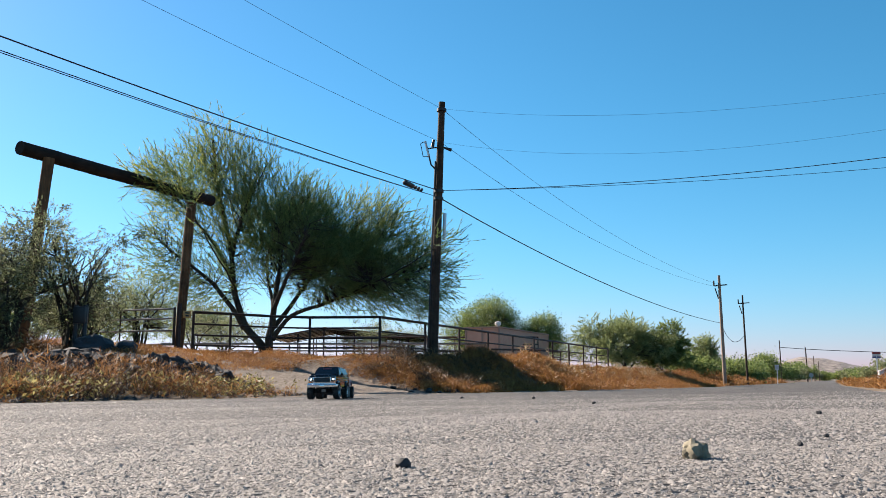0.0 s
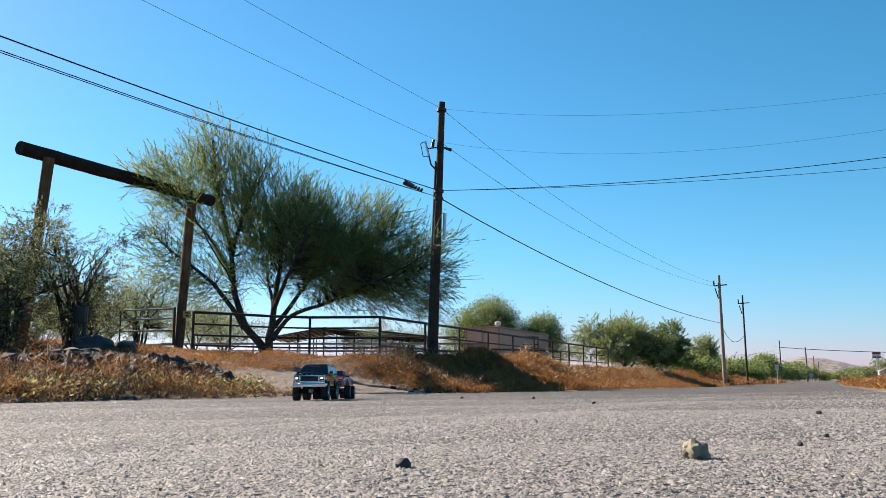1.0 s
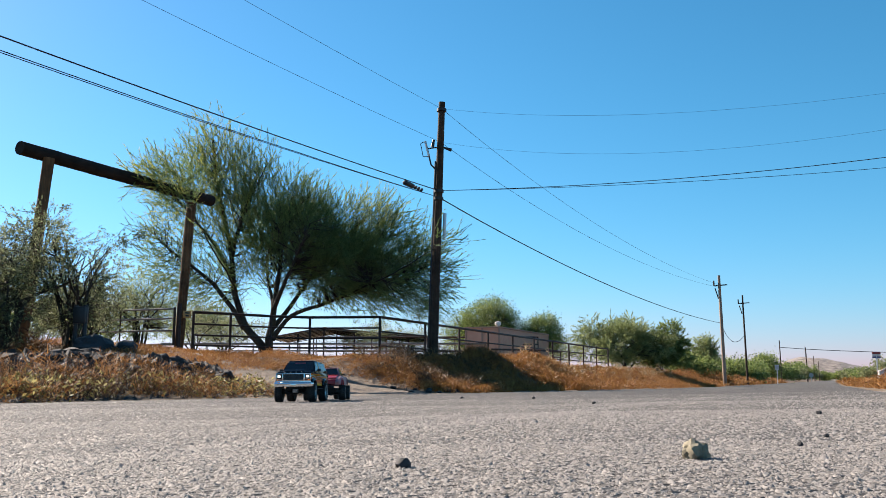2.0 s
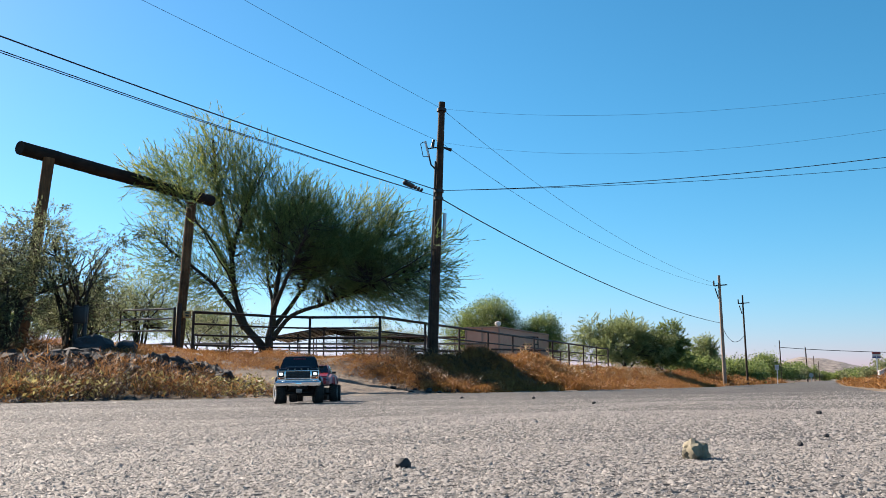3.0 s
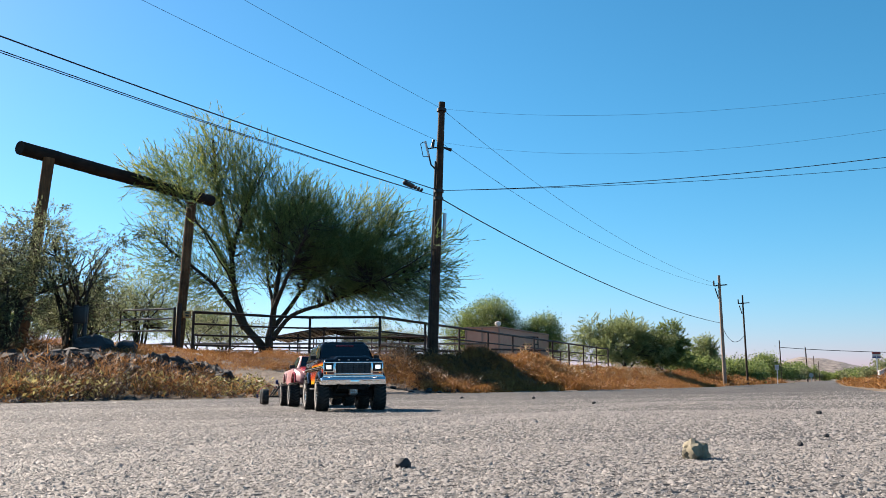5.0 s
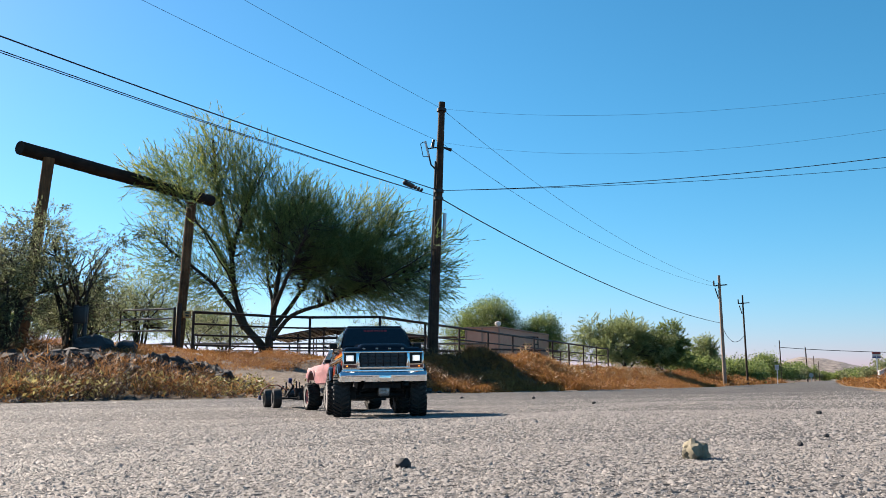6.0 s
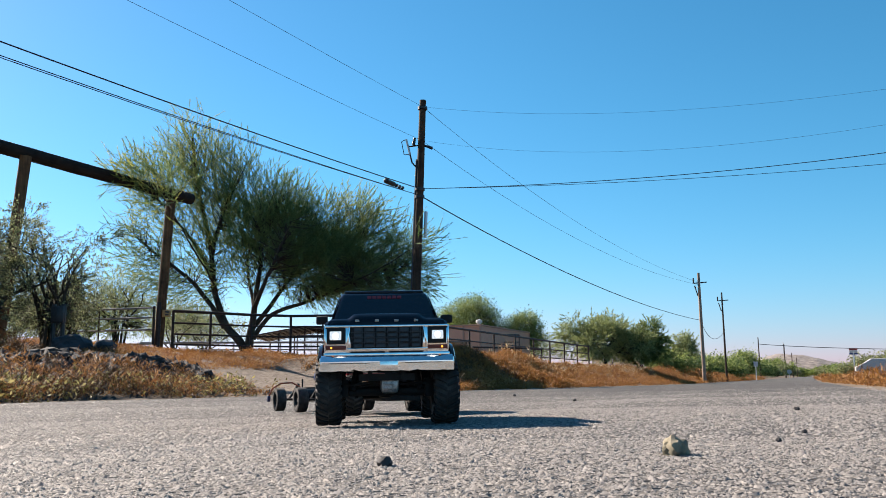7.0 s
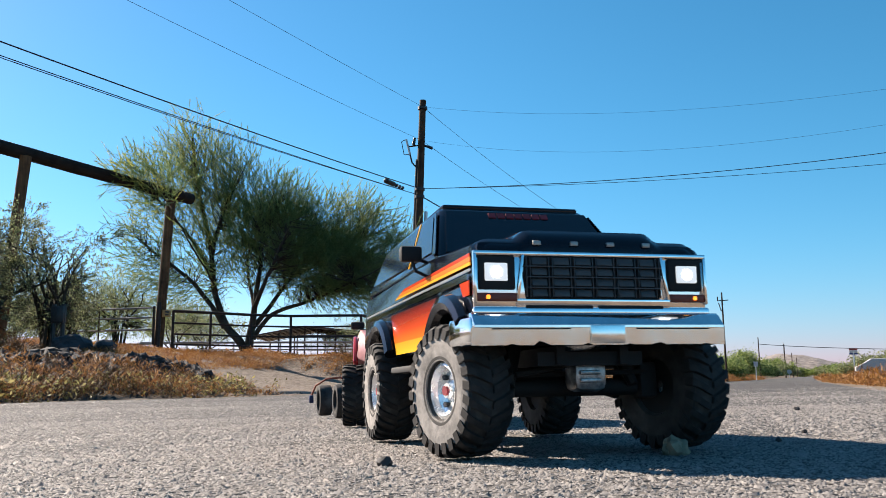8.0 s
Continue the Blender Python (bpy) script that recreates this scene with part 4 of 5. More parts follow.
def build_shed():
    """Long pink store with a flat roof and a vent."""
    z = on_land(-18, 49) - 0.1
    ob = thing("pink_shed", pose(-17.83, 48.96, z), "plain pink stucco shed with a flat roof", "shed")
    h = 3.12 - z
    bm = bmesh.new()
    box(bm, (-1.05, 4.9, h / 2), (2.1, 9.8, h), None, 0.02)
    part("wall", bm, M_STUCCO, ob)
    for x, y in ((0.0, 0.0), (-2.1, 0.0), (0.0, 9.8), (-1.05, 0)):
        b = bmesh.new()
        box(b, (x, y, h / 2), (0.1, 0.1, h - 0.02), None, 0.01)
        part("corner_trim", b, M_STUCCO_TRIM, ob)
    b = bmesh.new()
    box(b, (-1.05, 4.9, h + 0.03), (2.24, 9.94, 0.08), None, 0.01)
    part("roof", b, M_STUCCO_TRIM, ob)
    b = lathe(bmesh.new(), [(0.12, 0), (0.12, 0.08), (0.17, 0.1), (0.2, 0.2), (0.17, 0.29), (0.05, 0.32)], 18, False)
    v = part("roof_vent", b, M_TIN, ob, "small white round roof vent")
    v.matrix_basis = pose(-0.25, 0.5, h + 0.07, 90, 0, 0)
    pipe_run("yard_rail", [(-17.2, 46.0), (-15.3, 48.8), (-15.0, 52)], 1.75, "low pipe rail before the shed", (0.0, 0.35), 0.035, 0.035, M_PIPE)


# ---- poles and wires ----
def wire(name, pts, r, label, far=1.0):
    """A hanging wire through three points."""
    a, m, b = (Vector(p) for p in pts)
    out = []
    for k in range(25):
        t = far * k / 24
        out.append(a * (1 - t) * (1 - 2 * t) + m * 4 * t * (1 - t) + b * t * (2 * t - 1))
    tagged(part(name, tube(bmesh.new(), out, r, 6), M_WIRE), label, "overhead wire", "overhead wires")


def build_pole():
    z = on_land(-10.7, 23.7)
    ob = thing("utility_pole", pose(-10.7, 23.7, z - 0.1), "tall brown wooden utility pole with cables and fittings", "utility pole")
    top = Vector((0.25, 0.1, 8.45 - z + 0.1))
    bm = bmesh.new()
    pts = [top * (k / 16) for k in range(17)]
    tube(bm, pts, [0.148 - 0.05 * k / 16 for k in range(17)], 20)
    part("shaft", bm, M_POLE, ob)
    at = lambda h: top * ((h - z + 0.1) / top.z)
    side = RIGHT * 0.13
    part("cable_guard", tube(bmesh.new(), [at(1.0) - side * 1.15, at(6.6) - side], 0.03, 8), M_DARK, ob)
    part("meter_tube", tube(bmesh.new(), [at(4.2) + side * 1.6, at(5.0) + side * 1.6], 0.05, 10), M_STEEL, ob, "short pale grey tube")
    f = at(7.05)
    part("bracket", tube(bmesh.new(), [f - RIGHT * 0.42 + Vector((0, 0, -0.06)), f], 0.02, 6), M_DARK, ob)
    part("insulator", tube(bmesh.new(), [f - RIGHT * 0.24 + Vector((0, 0, 0.0)), f - RIGHT * 0.2 + Vector((0, 0, 0.22))], [0.055, 0.04], 10), M_DARK, ob)
    part("insulator", tube(bmesh.new(), [f + RIGHT * 0.1 - Vector((0, 0, 0.02)), f + RIGHT * 0.34 - Vector((0, 0, 0.1))], [0.03, 0.05], 10), M_DARK, ob)
    c = f - RIGHT * 0.46
    part("fuse_cutout", tube(bmesh.new(), [c + Vector((0, 0, 0.18)), c + RIGHT * 0.12 + Vector((0, 0, -0.3))], 0.035, 8), M_STEEL, ob, "grey fuse cutout")
    part("cutout_frame", tube(bmesh.new(), [c + Vector((0, 0, 0.18)), c - RIGHT * 0.14 + Vector((0, 0, 0.1)), c - RIGHT * 0.06 + Vector((0, 0, -0.3)), c + RIGHT * 0.1 + Vector((0, 0, -0.3))], 0.014, 6), M_DARK, ob)
    part("drop_cable", tube(bmesh.new(), [c + RIGHT * 0.12 + Vector((0, 0, -0.3)), c + RIGHT * 0.18 + Vector((0, 0, -0.55)), c + RIGHT * 0.34 + Vector((0, 0, -0.72)), at(6.1) - side * 1.1], 0.025, 6), M_DARK, ob)
    for h in (8.2, 5.68, 5.45):
        part("clamp", tube(bmesh.new(), [at(h) - Vector((0, 0, 0.04)), at(h) + Vector((0, 0, 0.04))], 0.15, 14), M_DARK, ob)
    up = lambda p, dz=0: (p.x - 10.7, p.y + 23.7, p.z + z - 0.1 + dz)
    T1, T2, T3, T4 = up(at(8.25)), up(at(7.2)), up(at(5.7)), up(at(5.5))
    thin, thick = "thin dark power line", "thick black telephone cable overhead"
    # along the road, back past the camera
    wire("power_line", [T1, (-11.7, 3.0, 8.05), (-12.9, -18, 8.6)], 0.0045, thin)
    wire("power_line", [T2, (-11.9, 6.0, 7.15), (-13, -12, 7.6)], 0.0045, thin)
    wire("telephone_cable", [T3, (-12.3, 6.0, 5.56), (-13.9, -12, 6.0)], 0.013, thick)
    wire("telephone_cable", [T4, (-12.35, 6.5, 5.36), (-14.0, -11, 5.82)], 0.009, thick)
    wire("telephone_cable", [T4, (-12.35, 6.5, 5.325), (-14.0, -11, 5.84)], 0.008, thick)
    # on to the next pole
    wire("power_line", [T1, (-9.3, 45, 7.05), (-7.6, 71, 7.35)], 0.006, thin)
    wire("power_line", [T2, (-9.3, 45, 6.35), (-7.55, 71, 7.15)], 0.006, thin)
    wire("telephone_cable", [T4, (-8.75, 43, 4.17), (-7.67, 70.9, 4.41)], 0.017, thick)
    # over the road to the right
    wire("service_drop", [T3, (-4.35, 24.3, 5.55), (1.6, 24.9, 5.75)], 0.010, thick, 1.35)
    wire("service_drop", [T3, (-4.35, 24.35, 5.48), (1.6, 25.1, 5.52)], 0.007, thick, 1.35)
    wire("power_line", [T1, (-4.81, 24.8, 7.65), (1.9, 25.9, 7.75)], 0.0028, thin, 1.35)
    wire("power_line", [T2, (-4.84, 24.8, 6.5), (1.9, 25.9, 6.75)], 0.0028, thin, 1.35)
    ob = thing("splice_case", pose(-10.95, 22.55, 5.68), "black cable splice case hung on the telephone cable", "splice case")
    bm = tube(bmesh.new(), [(0, -0.30, 0.02), (0, -0.26, 0.0), (0, 0.26, 0.0), (0, 0.3, 0.0)], [0.03, 0.075, 0.075, 0.03], 12)
    part("case", bm, M_DARK, ob)
    for k in range(3):
        part("tie", tube(bmesh.new(), [(0, 0.42 + 0.2 * k, -0.03), (0, 0.5 + 0.2 * k, 0.03)], 0.045, 8), M_DARK, ob)


def far_pole(x, y, top, r, material, label, arm=True):
    z = on_land(x, y)
    ob = thing("utility_pole", pose(x, y, z - 0.2), label, "utility pole", "poles along the road")
    part("shaft", tube(bmesh.new(), [(0, 0, 0), (-0.1, 0, top - z + 0.2)], [r, r * 0.65], 12), material, ob)
    if arm:
        part("bracket", tube(bmesh.new(), [(-0.5, 0, top - z - 0.6), (0.5, 0, top - z - 0.55)], 0.05, 6), M_DARK, ob)
        part("insulator", tube(bmesh.new(), [(-0.5, 0, top - z - 0.6), (-0.5, 0, top - z - 0.2)], 0.06, 8), M_DARK, ob)
        part("fuse_cutout", tube(bmesh.new(), [(-0.42, 0, top - z - 0.8), (-0.2, 0, top - z - 1.6)], 0.05, 6), M_DARK, ob)


def build_far_poles():
    far_pole(-7.57, 70.9, 8.1, 0.15, M_FARPOLE, "pale wooden utility pole beside the road")
    far_pole(-7.4, 88.5, 8.1, 0.105, M_POLE, "dark wooden utility pole beside the road")
    far_pole(-7.9, 160, 6.7, 0.12, M_POLE, "distant wooden utility pole", False)
    for y, top in ((300, 10.2), (420, 10.4), (560, 11.0)):
        far_pole(-7.3, y, top, 0.22, M_POLE, "distant dark wooden utility pole", False)
    wire("telephone_cable", [(-7.67, 70.9, 4.4), (-7.6, 79, 3.3), (-7.4, 88.5, 4.4)], 0.02, "thick black telephone cable overhead")
    wire("power_line", [(-7.4, 150, 5.2), (5, 152, 4.4), (22, 156, 4.0)], 0.05, "dark cable crossing the far road")
    # signs
    for x, y, r, name, mat in ((-6.3, 117.4, 0.55, "square_road_sign", M_SIGN), (-5.0, 240, 0.45, "round_road_sign", M_SIGN)):
        z = on_land(x, y)
        ob = thing(name, pose(x, y, z), "small grey-white road sign on a post, seen from behind", "road sign")
        part("post", tube(bmesh.new(), [(0, 0, -0.2), (0, 0, 1.9)], 0.05, 8), M_STEEL, ob)
        bm = bmesh.new()
        if name[0] == "s":
            box(bm, (0, -0.06, 2.0), (0.5, 0.03, 0.6), None, 0.03)
        else:
            tube(bm, [(0, -0.08, 1.6), (0, -0.05, 1.6)], 0.55, 20)
        part("panel", bm, mat, ob)
    z = on_land(2.6, 66.5)
    ob = thing("banner_sign", pose(2.75, 66.5, z), "small sign with red, white and blue bands on a thin post", "sign")
    part("post", tube(bmesh.new(), [(0, 0, -0.2), (0, 0, 1.75 - z)], 0.04, 8), M_STEEL, ob)
    for k, m in enumerate((M_SIGNRED, M_SIGN, M_SIGNBLUE)):
        bm = bmesh.new()
        box(bm, (0, 0, 1.86 - 0.14 * k - z), (0.52, 0.04, 0.13), None, 0.01)
        part("band", bm, m, ob)
    ob = thing("low_hut", pose(3.9, 70, on_land(3.9, 70)), "small brown hut beside the road", "hut")
    bm = bmesh.new()
    box(bm, (0, 0, 0.45), (1.0, 1.2, 0.9), None, 0.02)
    part("wall", bm, M_ROOFTIN, ob)
    ob = thing("parked_car", pose(4.6, 64, on_land(4.6, 64)), "pale parked car beyond the verge", "car")
    part("body", prism(bmesh.new(), [(-1.9, 0.3), (1.9, 0.3), (1.9, 0.75), (1.1, 0.85), (0.6, 1.3), (-1.0, 1.3), (-1.6, 0.85), (-1.9, 0.8)], 0.8, 0.04), M_SIGN, ob)
    for x in (-1.2, 1.2):
        for y in (-0.75, 0.75):
            part("wheel", tube(bmesh.new(), [(x, y - 0.1, 0.32), (x, y + 0.1, 0.32)], 0.32, 16), M_RUBBER, ob)


# ---- rocks and small stones ----
def stone(name, x, y, r, material, label, squash=0.75, group="", z=None, seed=0.0, category="stone", detail=2, jag=0.35):
    bm = bmesh.new()
    if category == "rock":
        for k in range(15):
            a = Vector(rng.normal(size=3)).normalized() * r * rng.uniform(0.75, 1.25)
            bm.verts.new((a.x * 1.2, a.y, a.z * squash))
        hull = bmesh.ops.convex_hull(bm, input=bm.verts)
        bmesh.ops.delete(bm, geom=[v for v in bm.verts if not v.link_faces], context="VERTS")
    else:
        bmesh.ops.create_icosphere(bm, subdivisions=detail, radius=r)
    for v in (bm.verts if category != "rock" else ()):
        k = v.co.normalized()
        s = 1 + jag * noise.noise(k * 1.3 + Vector((seed, x * 9, y * 7))) + jag * 0.4 * noise.noise(k * 3.5 + Vector((seed, x, y)))
        v.co = Vector((k.x, k.y, k.z * squash)) * r * s
    ob = part(name, bm, material, sharp=24)
    z = on_land(x, y) if z is None else z
    ob.matrix_basis = pose(x, y, z + r * squash * 0.62, 0, 0, seed * 50)
    return tagged(ob, label, category, group)


def build_rocks():
    k = 0
    while k < 290:
        y = rng.uniform(4.5, 11.4)
        x = rng.normal(-8.95, 0.6)
        if x > -7.7 or float(drive_mask(x, y)) > 0.5:
            continue
        stone("rock", x, y, float(0.035 + 0.085 * rng.uniform() ** 1.8), M_ROCK, "rough dark grey rock in the berm beside the drive", 0.7, "rocks of the berm", None, float(k), "rock", 2, 0.6)
        k += 1
    n = 4200
    y = rng.uniform(3.5, 12.2, n)
    x = np.minimum(rng.normal(-9.2, 0.8, n), -7.45)
    chips("rubble", np.stack([x, y, land_z(x, y) + 0.015], 1), 0.034, "small dark broken stones heaped in the berm", M_ROCK, "rubble", 0.75)
    for j in range(26):
        y = rng.uniform(16.4, 19.5)
        x = rng.uniform(-8.8, -7.4)
        stone("rock", x, y, float(rng.uniform(0.04, 0.1)), M_ROCK, "small grey rock at the bank's foot", 0.7, "rocks at the bank", None, float(j) + 200, "rock", 2, 0.6)
    stone("boulder", -12.68, 12.62, 0.37, M_BOULDER, "smooth blue-grey boulder beside the gate", 0.68, "", None, 3.0, "boulder", 3, 0.3)
    stone("boulder", -12.1, 12.85, 0.2, M_BOULDER, "smaller blue-grey boulder beside the gate", 0.8, "", None, 8.0, "boulder", 3, 0.3)
    stone("road_stone", -0.116, 0.828, 0.0118, M_TAN, "tan angular stone lying on the road", 0.85, "", -0.006, 4.0, "stone", 3, 0.45)
    for x, y, r, s in ((-0.337, 0.687, 0.0066, 2), (-0.036, 1.018, 0.0036, 5), (-0.012, 1.198, 0.0036, 7), (-0.033, 2.151, 0.006, 9), (-1.0, 3.99, 0.009, 11), (-2.6, 6.3, 0.012, 13), (-2.0, 6.2, 0.012, 15)):
        stone("pebble", x, y, r, M_DARKSTONE, "dark pebble lying on the road", 0.8, "pebbles on the road", float(road_z(x, y)), float(s), "pebble", 2, 0.4)
    ob = thing("call_box", pose(-13.2, 12.77, on_land(-13.2, 12.77)), "dark metal call box on two posts beside the gate", "call box")
    g = 1.5 - on_land(-13.2, 12.77)
    for r in (-0.09, 0.09):
        p = RIGHT * r
        part("post", tube(bmesh.new(), [p - Vector((0, 0, 0.1)), p + Vector((0, 0, g))], 0.04, 10), M_DARK, ob)
    bm = bmesh.new()
    box(bm, (0, 0, g - 0.2), (0.24, 0.18, 0.32), pose(0, 0, 0, 0, 0, TURN), 0.02)
    part("box", bm, M_DARK, ob)


build_ground()
build_road()
build_hill()
build_chips()
build_big_tree()
build_bushes()
build_grass()
build_ranch_gate()
build_fences()
build_shelter()
build_shed()
build_pole()
build_far_poles()
build_rocks()


# ---- toy vehicles ----
def arch(cx, cz, r, a0, a1, n=9):
    return [(cx + r * math.cos(radians(a0 + (a1 - a0) * k / (n - 1))), cz + r * math.sin(radians(a0 + (a1 - a0) * k / (n - 1)))) for k in range(n)]


def wheel(parent, x, y, radius, width, out, rim_r, knobs, rim_mat, name="wheel"):
    """A wheel on its own axle point; out is +1 when its outer face looks to +y."""
    w = thing(name, pose(x, y, radius), "", "")
    w.parent = parent
    h = width / 2
    bm = bmesh.new()
    prof = [(rim_r, -h * 0.72), (rim_r * 1.1, -h * 0.95), (radius * 0.80, -h * 1.02), (radius * 0.91, -h * 0.9), (radius * 0.94, -h * 0.55), (radius * 0.945, 0),
            (radius * 0.94, h * 0.55), (radius * 0.91, h * 0.9), (radius * 0.80, h * 1.02), (rim_r * 1.1, h * 0.95), (rim_r, h * 0.72)]
    lathe(bm, prof, 48)
    part("tyre", bm, M_RUBBER, w)
    if knobs:
        # each lug: a slanting tread block that runs down over the shoulder
        prof = [(0.03, 0.915), (0.03, 0.985), (0.45, 1.0), (0.88, 0.985), (1.07, 0.93), (1.10, 0.77), (1.0, 0.77), (0.92, 0.88)]
        first = {}
        for s in (-1, 1):
            lug = bmesh.new()
            ends = []
            for e in (-1, 1):
                ends.append([lug.verts.new((radius * (e * (0.062 if q > 0.9 else 0.05) + 0.17 * (0.45 - q)), s * h * q, radius * z)) for q, z in prof])
            lug.faces.new(ends[0])
            lug.faces.new(ends[1][::-1])
            for k in range(len(prof)):
                n = (k + 1) % len(prof)
                lug.faces.new((ends[0][k], ends[1][k], ends[1][n], ends[0][n]))
            first[s] = part("lug", lug, M_RUBBER, w)
        for k in range(knobs):
            for s in (-1, 1):
                m = Matrix.Rotation(2 * math.pi * (k + (0.5 if s > 0 else 0)) / knobs, 4, "Y")
                if k == 0:
                    first[s].matrix_basis = m
                else:
                    again("lug", first[s], m, w)
    o = out
    if knobs:
        ring = [(rim_r * 1.06, o * h * 0.94), (radius * 0.79, o * h * 1.045), (radius * 0.865, o * h * 0.99), (radius * 0.86, o * h * 0.9), (rim_r * 1.06, o * h * 0.8)]
        part("sidewall", lathe(bmesh.new(), ring, 48), M_SIDEWALL, w, "dusty grey sidewall with sunlight in its tone")
        part("hub_backing", lathe(bmesh.new(), [(rim_r * 1.01, -o * h * 0.73), (rim_r * 1.01, -o * h * 0.60), (rim_r * 0.3, -o * h * 0.3), (rim_r * 0.25, -o * h * 0.6)], 24), M_PLASTIC, w)
    bm = bmesh.new()
    lathe(bm, [(rim_r * 1.0, -h * 0.7), (rim_r * 1.0, h * 0.74 * 1.0), (rim_r * 0.88, h * 0.80), (rim_r * 0.80, h * 0.5), (rim_r * 0.5, h * 0.3), (rim_r * 0.28, h * 0.5),
               (rim_r * 0.26, h * 0.62), (0.001, h * 0.62), (0.001, -h * 0.1), (rim_r * 0.8, -h * 0.2), (rim_r * 0.85, -h * 0.7)] if o > 0 else
              [(rim_r * 1.0, h * 0.7), (rim_r * 1.0, -h * 0.74), (rim_r * 0.88, -h * 0.80), (rim_r * 0.80, -h * 0.5), (rim_r * 0.5, -h * 0.3), (rim_r * 0.28, -h * 0.5),
               (rim_r * 0.26, -h * 0.62), (0.001, -h * 0.62), (0.001, h * 0.1), (rim_r * 0.8, h * 0.2), (rim_r * 0.85, h * 0.7)], 32)
    rim = part("rim", bm, rim_mat, w)
    if rim_mat is M_RIM:
        part("hub_cap", tube(bmesh.new(), [(0, o * h * 0.6, 0), (0, o * h * 0.72, 0)], rim_r * 0.17, 12), M_STICKER, rim, "small red hub cap")
    for k in range(6):
        a = 2 * math.pi * k / 6
        b = bmesh.new()
        q = Vector((rim_r * 0.55 * math.sin(a), o * h * 0.36, rim_r * 0.55 * math.cos(a)))
        tube(b, [q, q + Vector((0, o * h * 0.2, 0))], rim_r * 0.1, 6)
        part("bolt", b, M_DARK if k % 2 else rim_mat, rim)
    return w


def build_lead_truck():
    """Model off-roader, a tenth of full size: x ahead, origin below the front axle."""
    t = thing("toy_off_roader", pose(0, 0, 0), "black model off-roader with orange stripes, chrome bumper and lit headlights", "toy truck")
    B, R = 0.1115, 0.0595
    lower = [(0.066, 0.122), (0.066, 0.176), (0.06, 0.186), (-0.078, 0.194), (-0.45, 0.188), (-0.455, 0.175), (-0.45, 0.118)]
    lower += arch(-0.312, 0.066, 0.072, 140, 32)[::-1][::-1]
    lower += [(-0.235, 0.098), (-0.085, 0.098)]
    lower += arch(0.0, 0.066, 0.071, 148, 52)
    part("body", prism(bmesh.new(), lower, lambda x, z: B - 0.010 * max(0, (z - 0.165) / 0.03) - 0.004 * max(0, (0.12 - z) / 0.03), 0.0035), M_NAVY, t)
    # hood with its raised middle
    bm_hood = bmesh.new()
    nx, ny = 12, 56
    rows = []
    for a in range(nx + 1):
        x = -0.079 + 0.147 * a / nx
        row = []
        for b in range(ny + 1):
            y = -0.1095 + 0.219 * b / ny
            z = 0.1925 - 0.045 * x
            z += 0.0092 * float(smooth(0.071, 0.056, abs(y))) * float(smooth(0.067, 0.05, x) * 0.35 + 0.65)
            z -= 0.0065 * float(smooth(0.092, 0.1095, abs(y))) ** 1.6
            z -= 0.012 * float(smooth(0.056, 0.068, x)) ** 2.2
            row.append(bm_hood.verts.new((x, y, z)))
        rows.append(row)
    for r0, r1 in zip(rows, rows[1:]):
        for b in range(ny):
            bm_hood.faces.new((r0[b], r1[b], r1[b + 1], r0[b + 1]))
    rim = [v for v in rows[0]] + [r[-1] for r in rows[1:]] + rows[-1][-2::-1] + [r[0] for r in rows[-2:0:-1]]
    low = [bm_hood.verts.new((v.co.x, v.co.y, 0.1765)) for v in rim]
    for k in range(len(rim)):
        n = (k + 1) % len(rim)
        bm_hood.faces.new((rim[k], rim[n], low[n], low[k]))
    part("hood", bm_hood, M_NAVY, t, "black hood with a raised middle", 50)
    # cabin
    cab = [(-0.072, 0.190), (-0.128, 0.252), (-0.136, 0.257), (-0.40, 0.250), (-0.408, 0.244), (-0.452, 0.188)]
    half = lambda x, z: B - 0.006 - 0.019 * (z - 0.188) / 0.065
    part("cabin", prism(bmesh.new(), cab, half, 0.007), M_NAVY, t)
    bm = bmesh.new()
    box(bm, (-0.270, 0, 0.2553), (0.266, 0.160, 0.006), pose(0, 0, 0, 0, -1.5, 0), 0.0028)
    part("roof", bm, M_NAVY, t)
    bm = quad(bmesh.new(), [(-0.0755, -0.094, 0.197), (-0.0755, 0.094, 0.197), (-0.1235, 0.081, 0.2495), (-0.1235, -0.081, 0.2495)], 0.0025)
    glass = part("windscreen", bm, M_GLASS, t)
    for k in range(7):
        b = bmesh.new()
        y = -0.030 + 0.010 * k
        quad(b, [(-0.1155, y - 0.004, 0.2415), (-0.1155, y + 0.004, 0.2415), (-0.1205, y + 0.004, 0.2475), (-0.1205, y - 0.004, 0.2475)], 0.0030)
        part("sticker_bar", b, M_STICKER, glass, "red lettering bar on the windscreen")
    for s in (-1, 1):
        y = lambda z: s * (half(0, z) + 0.0008)
        order = 1 if s < 0 else -1
        for pts in ([(-0.098, 0.201), (-0.137, 0.246), (-0.19, 0.2455), (-0.19, 0.201)], [(-0.205, 0.201), (-0.205, 0.2455), (-0.385, 0.241), (-0.415, 0.201)]):
            q = [(x, y(z), z) for x, z in pts][::order]
            part("side_window", quad(bmesh.new(), q, 0.0012), M_GLASS, t, "smoked side window")
        q = [(-0.078, y(0.196), 0.197), (-0.128, y(0.25), 0.25), (-0.134, y(0.25), 0.25), (-0.092, y(0.197), 0.197)][::order]
        part("screen_pillar", quad(bmesh.new(), q, 0.0012), M_NAVY, t)
        q = [(-0.196, y(0.197), 0.197), (-0.196, y(0.2495), 0.2495), (-0.2005, y(0.2495), 0.2495), (-0.2005, y(0.197), 0.197)][::order]
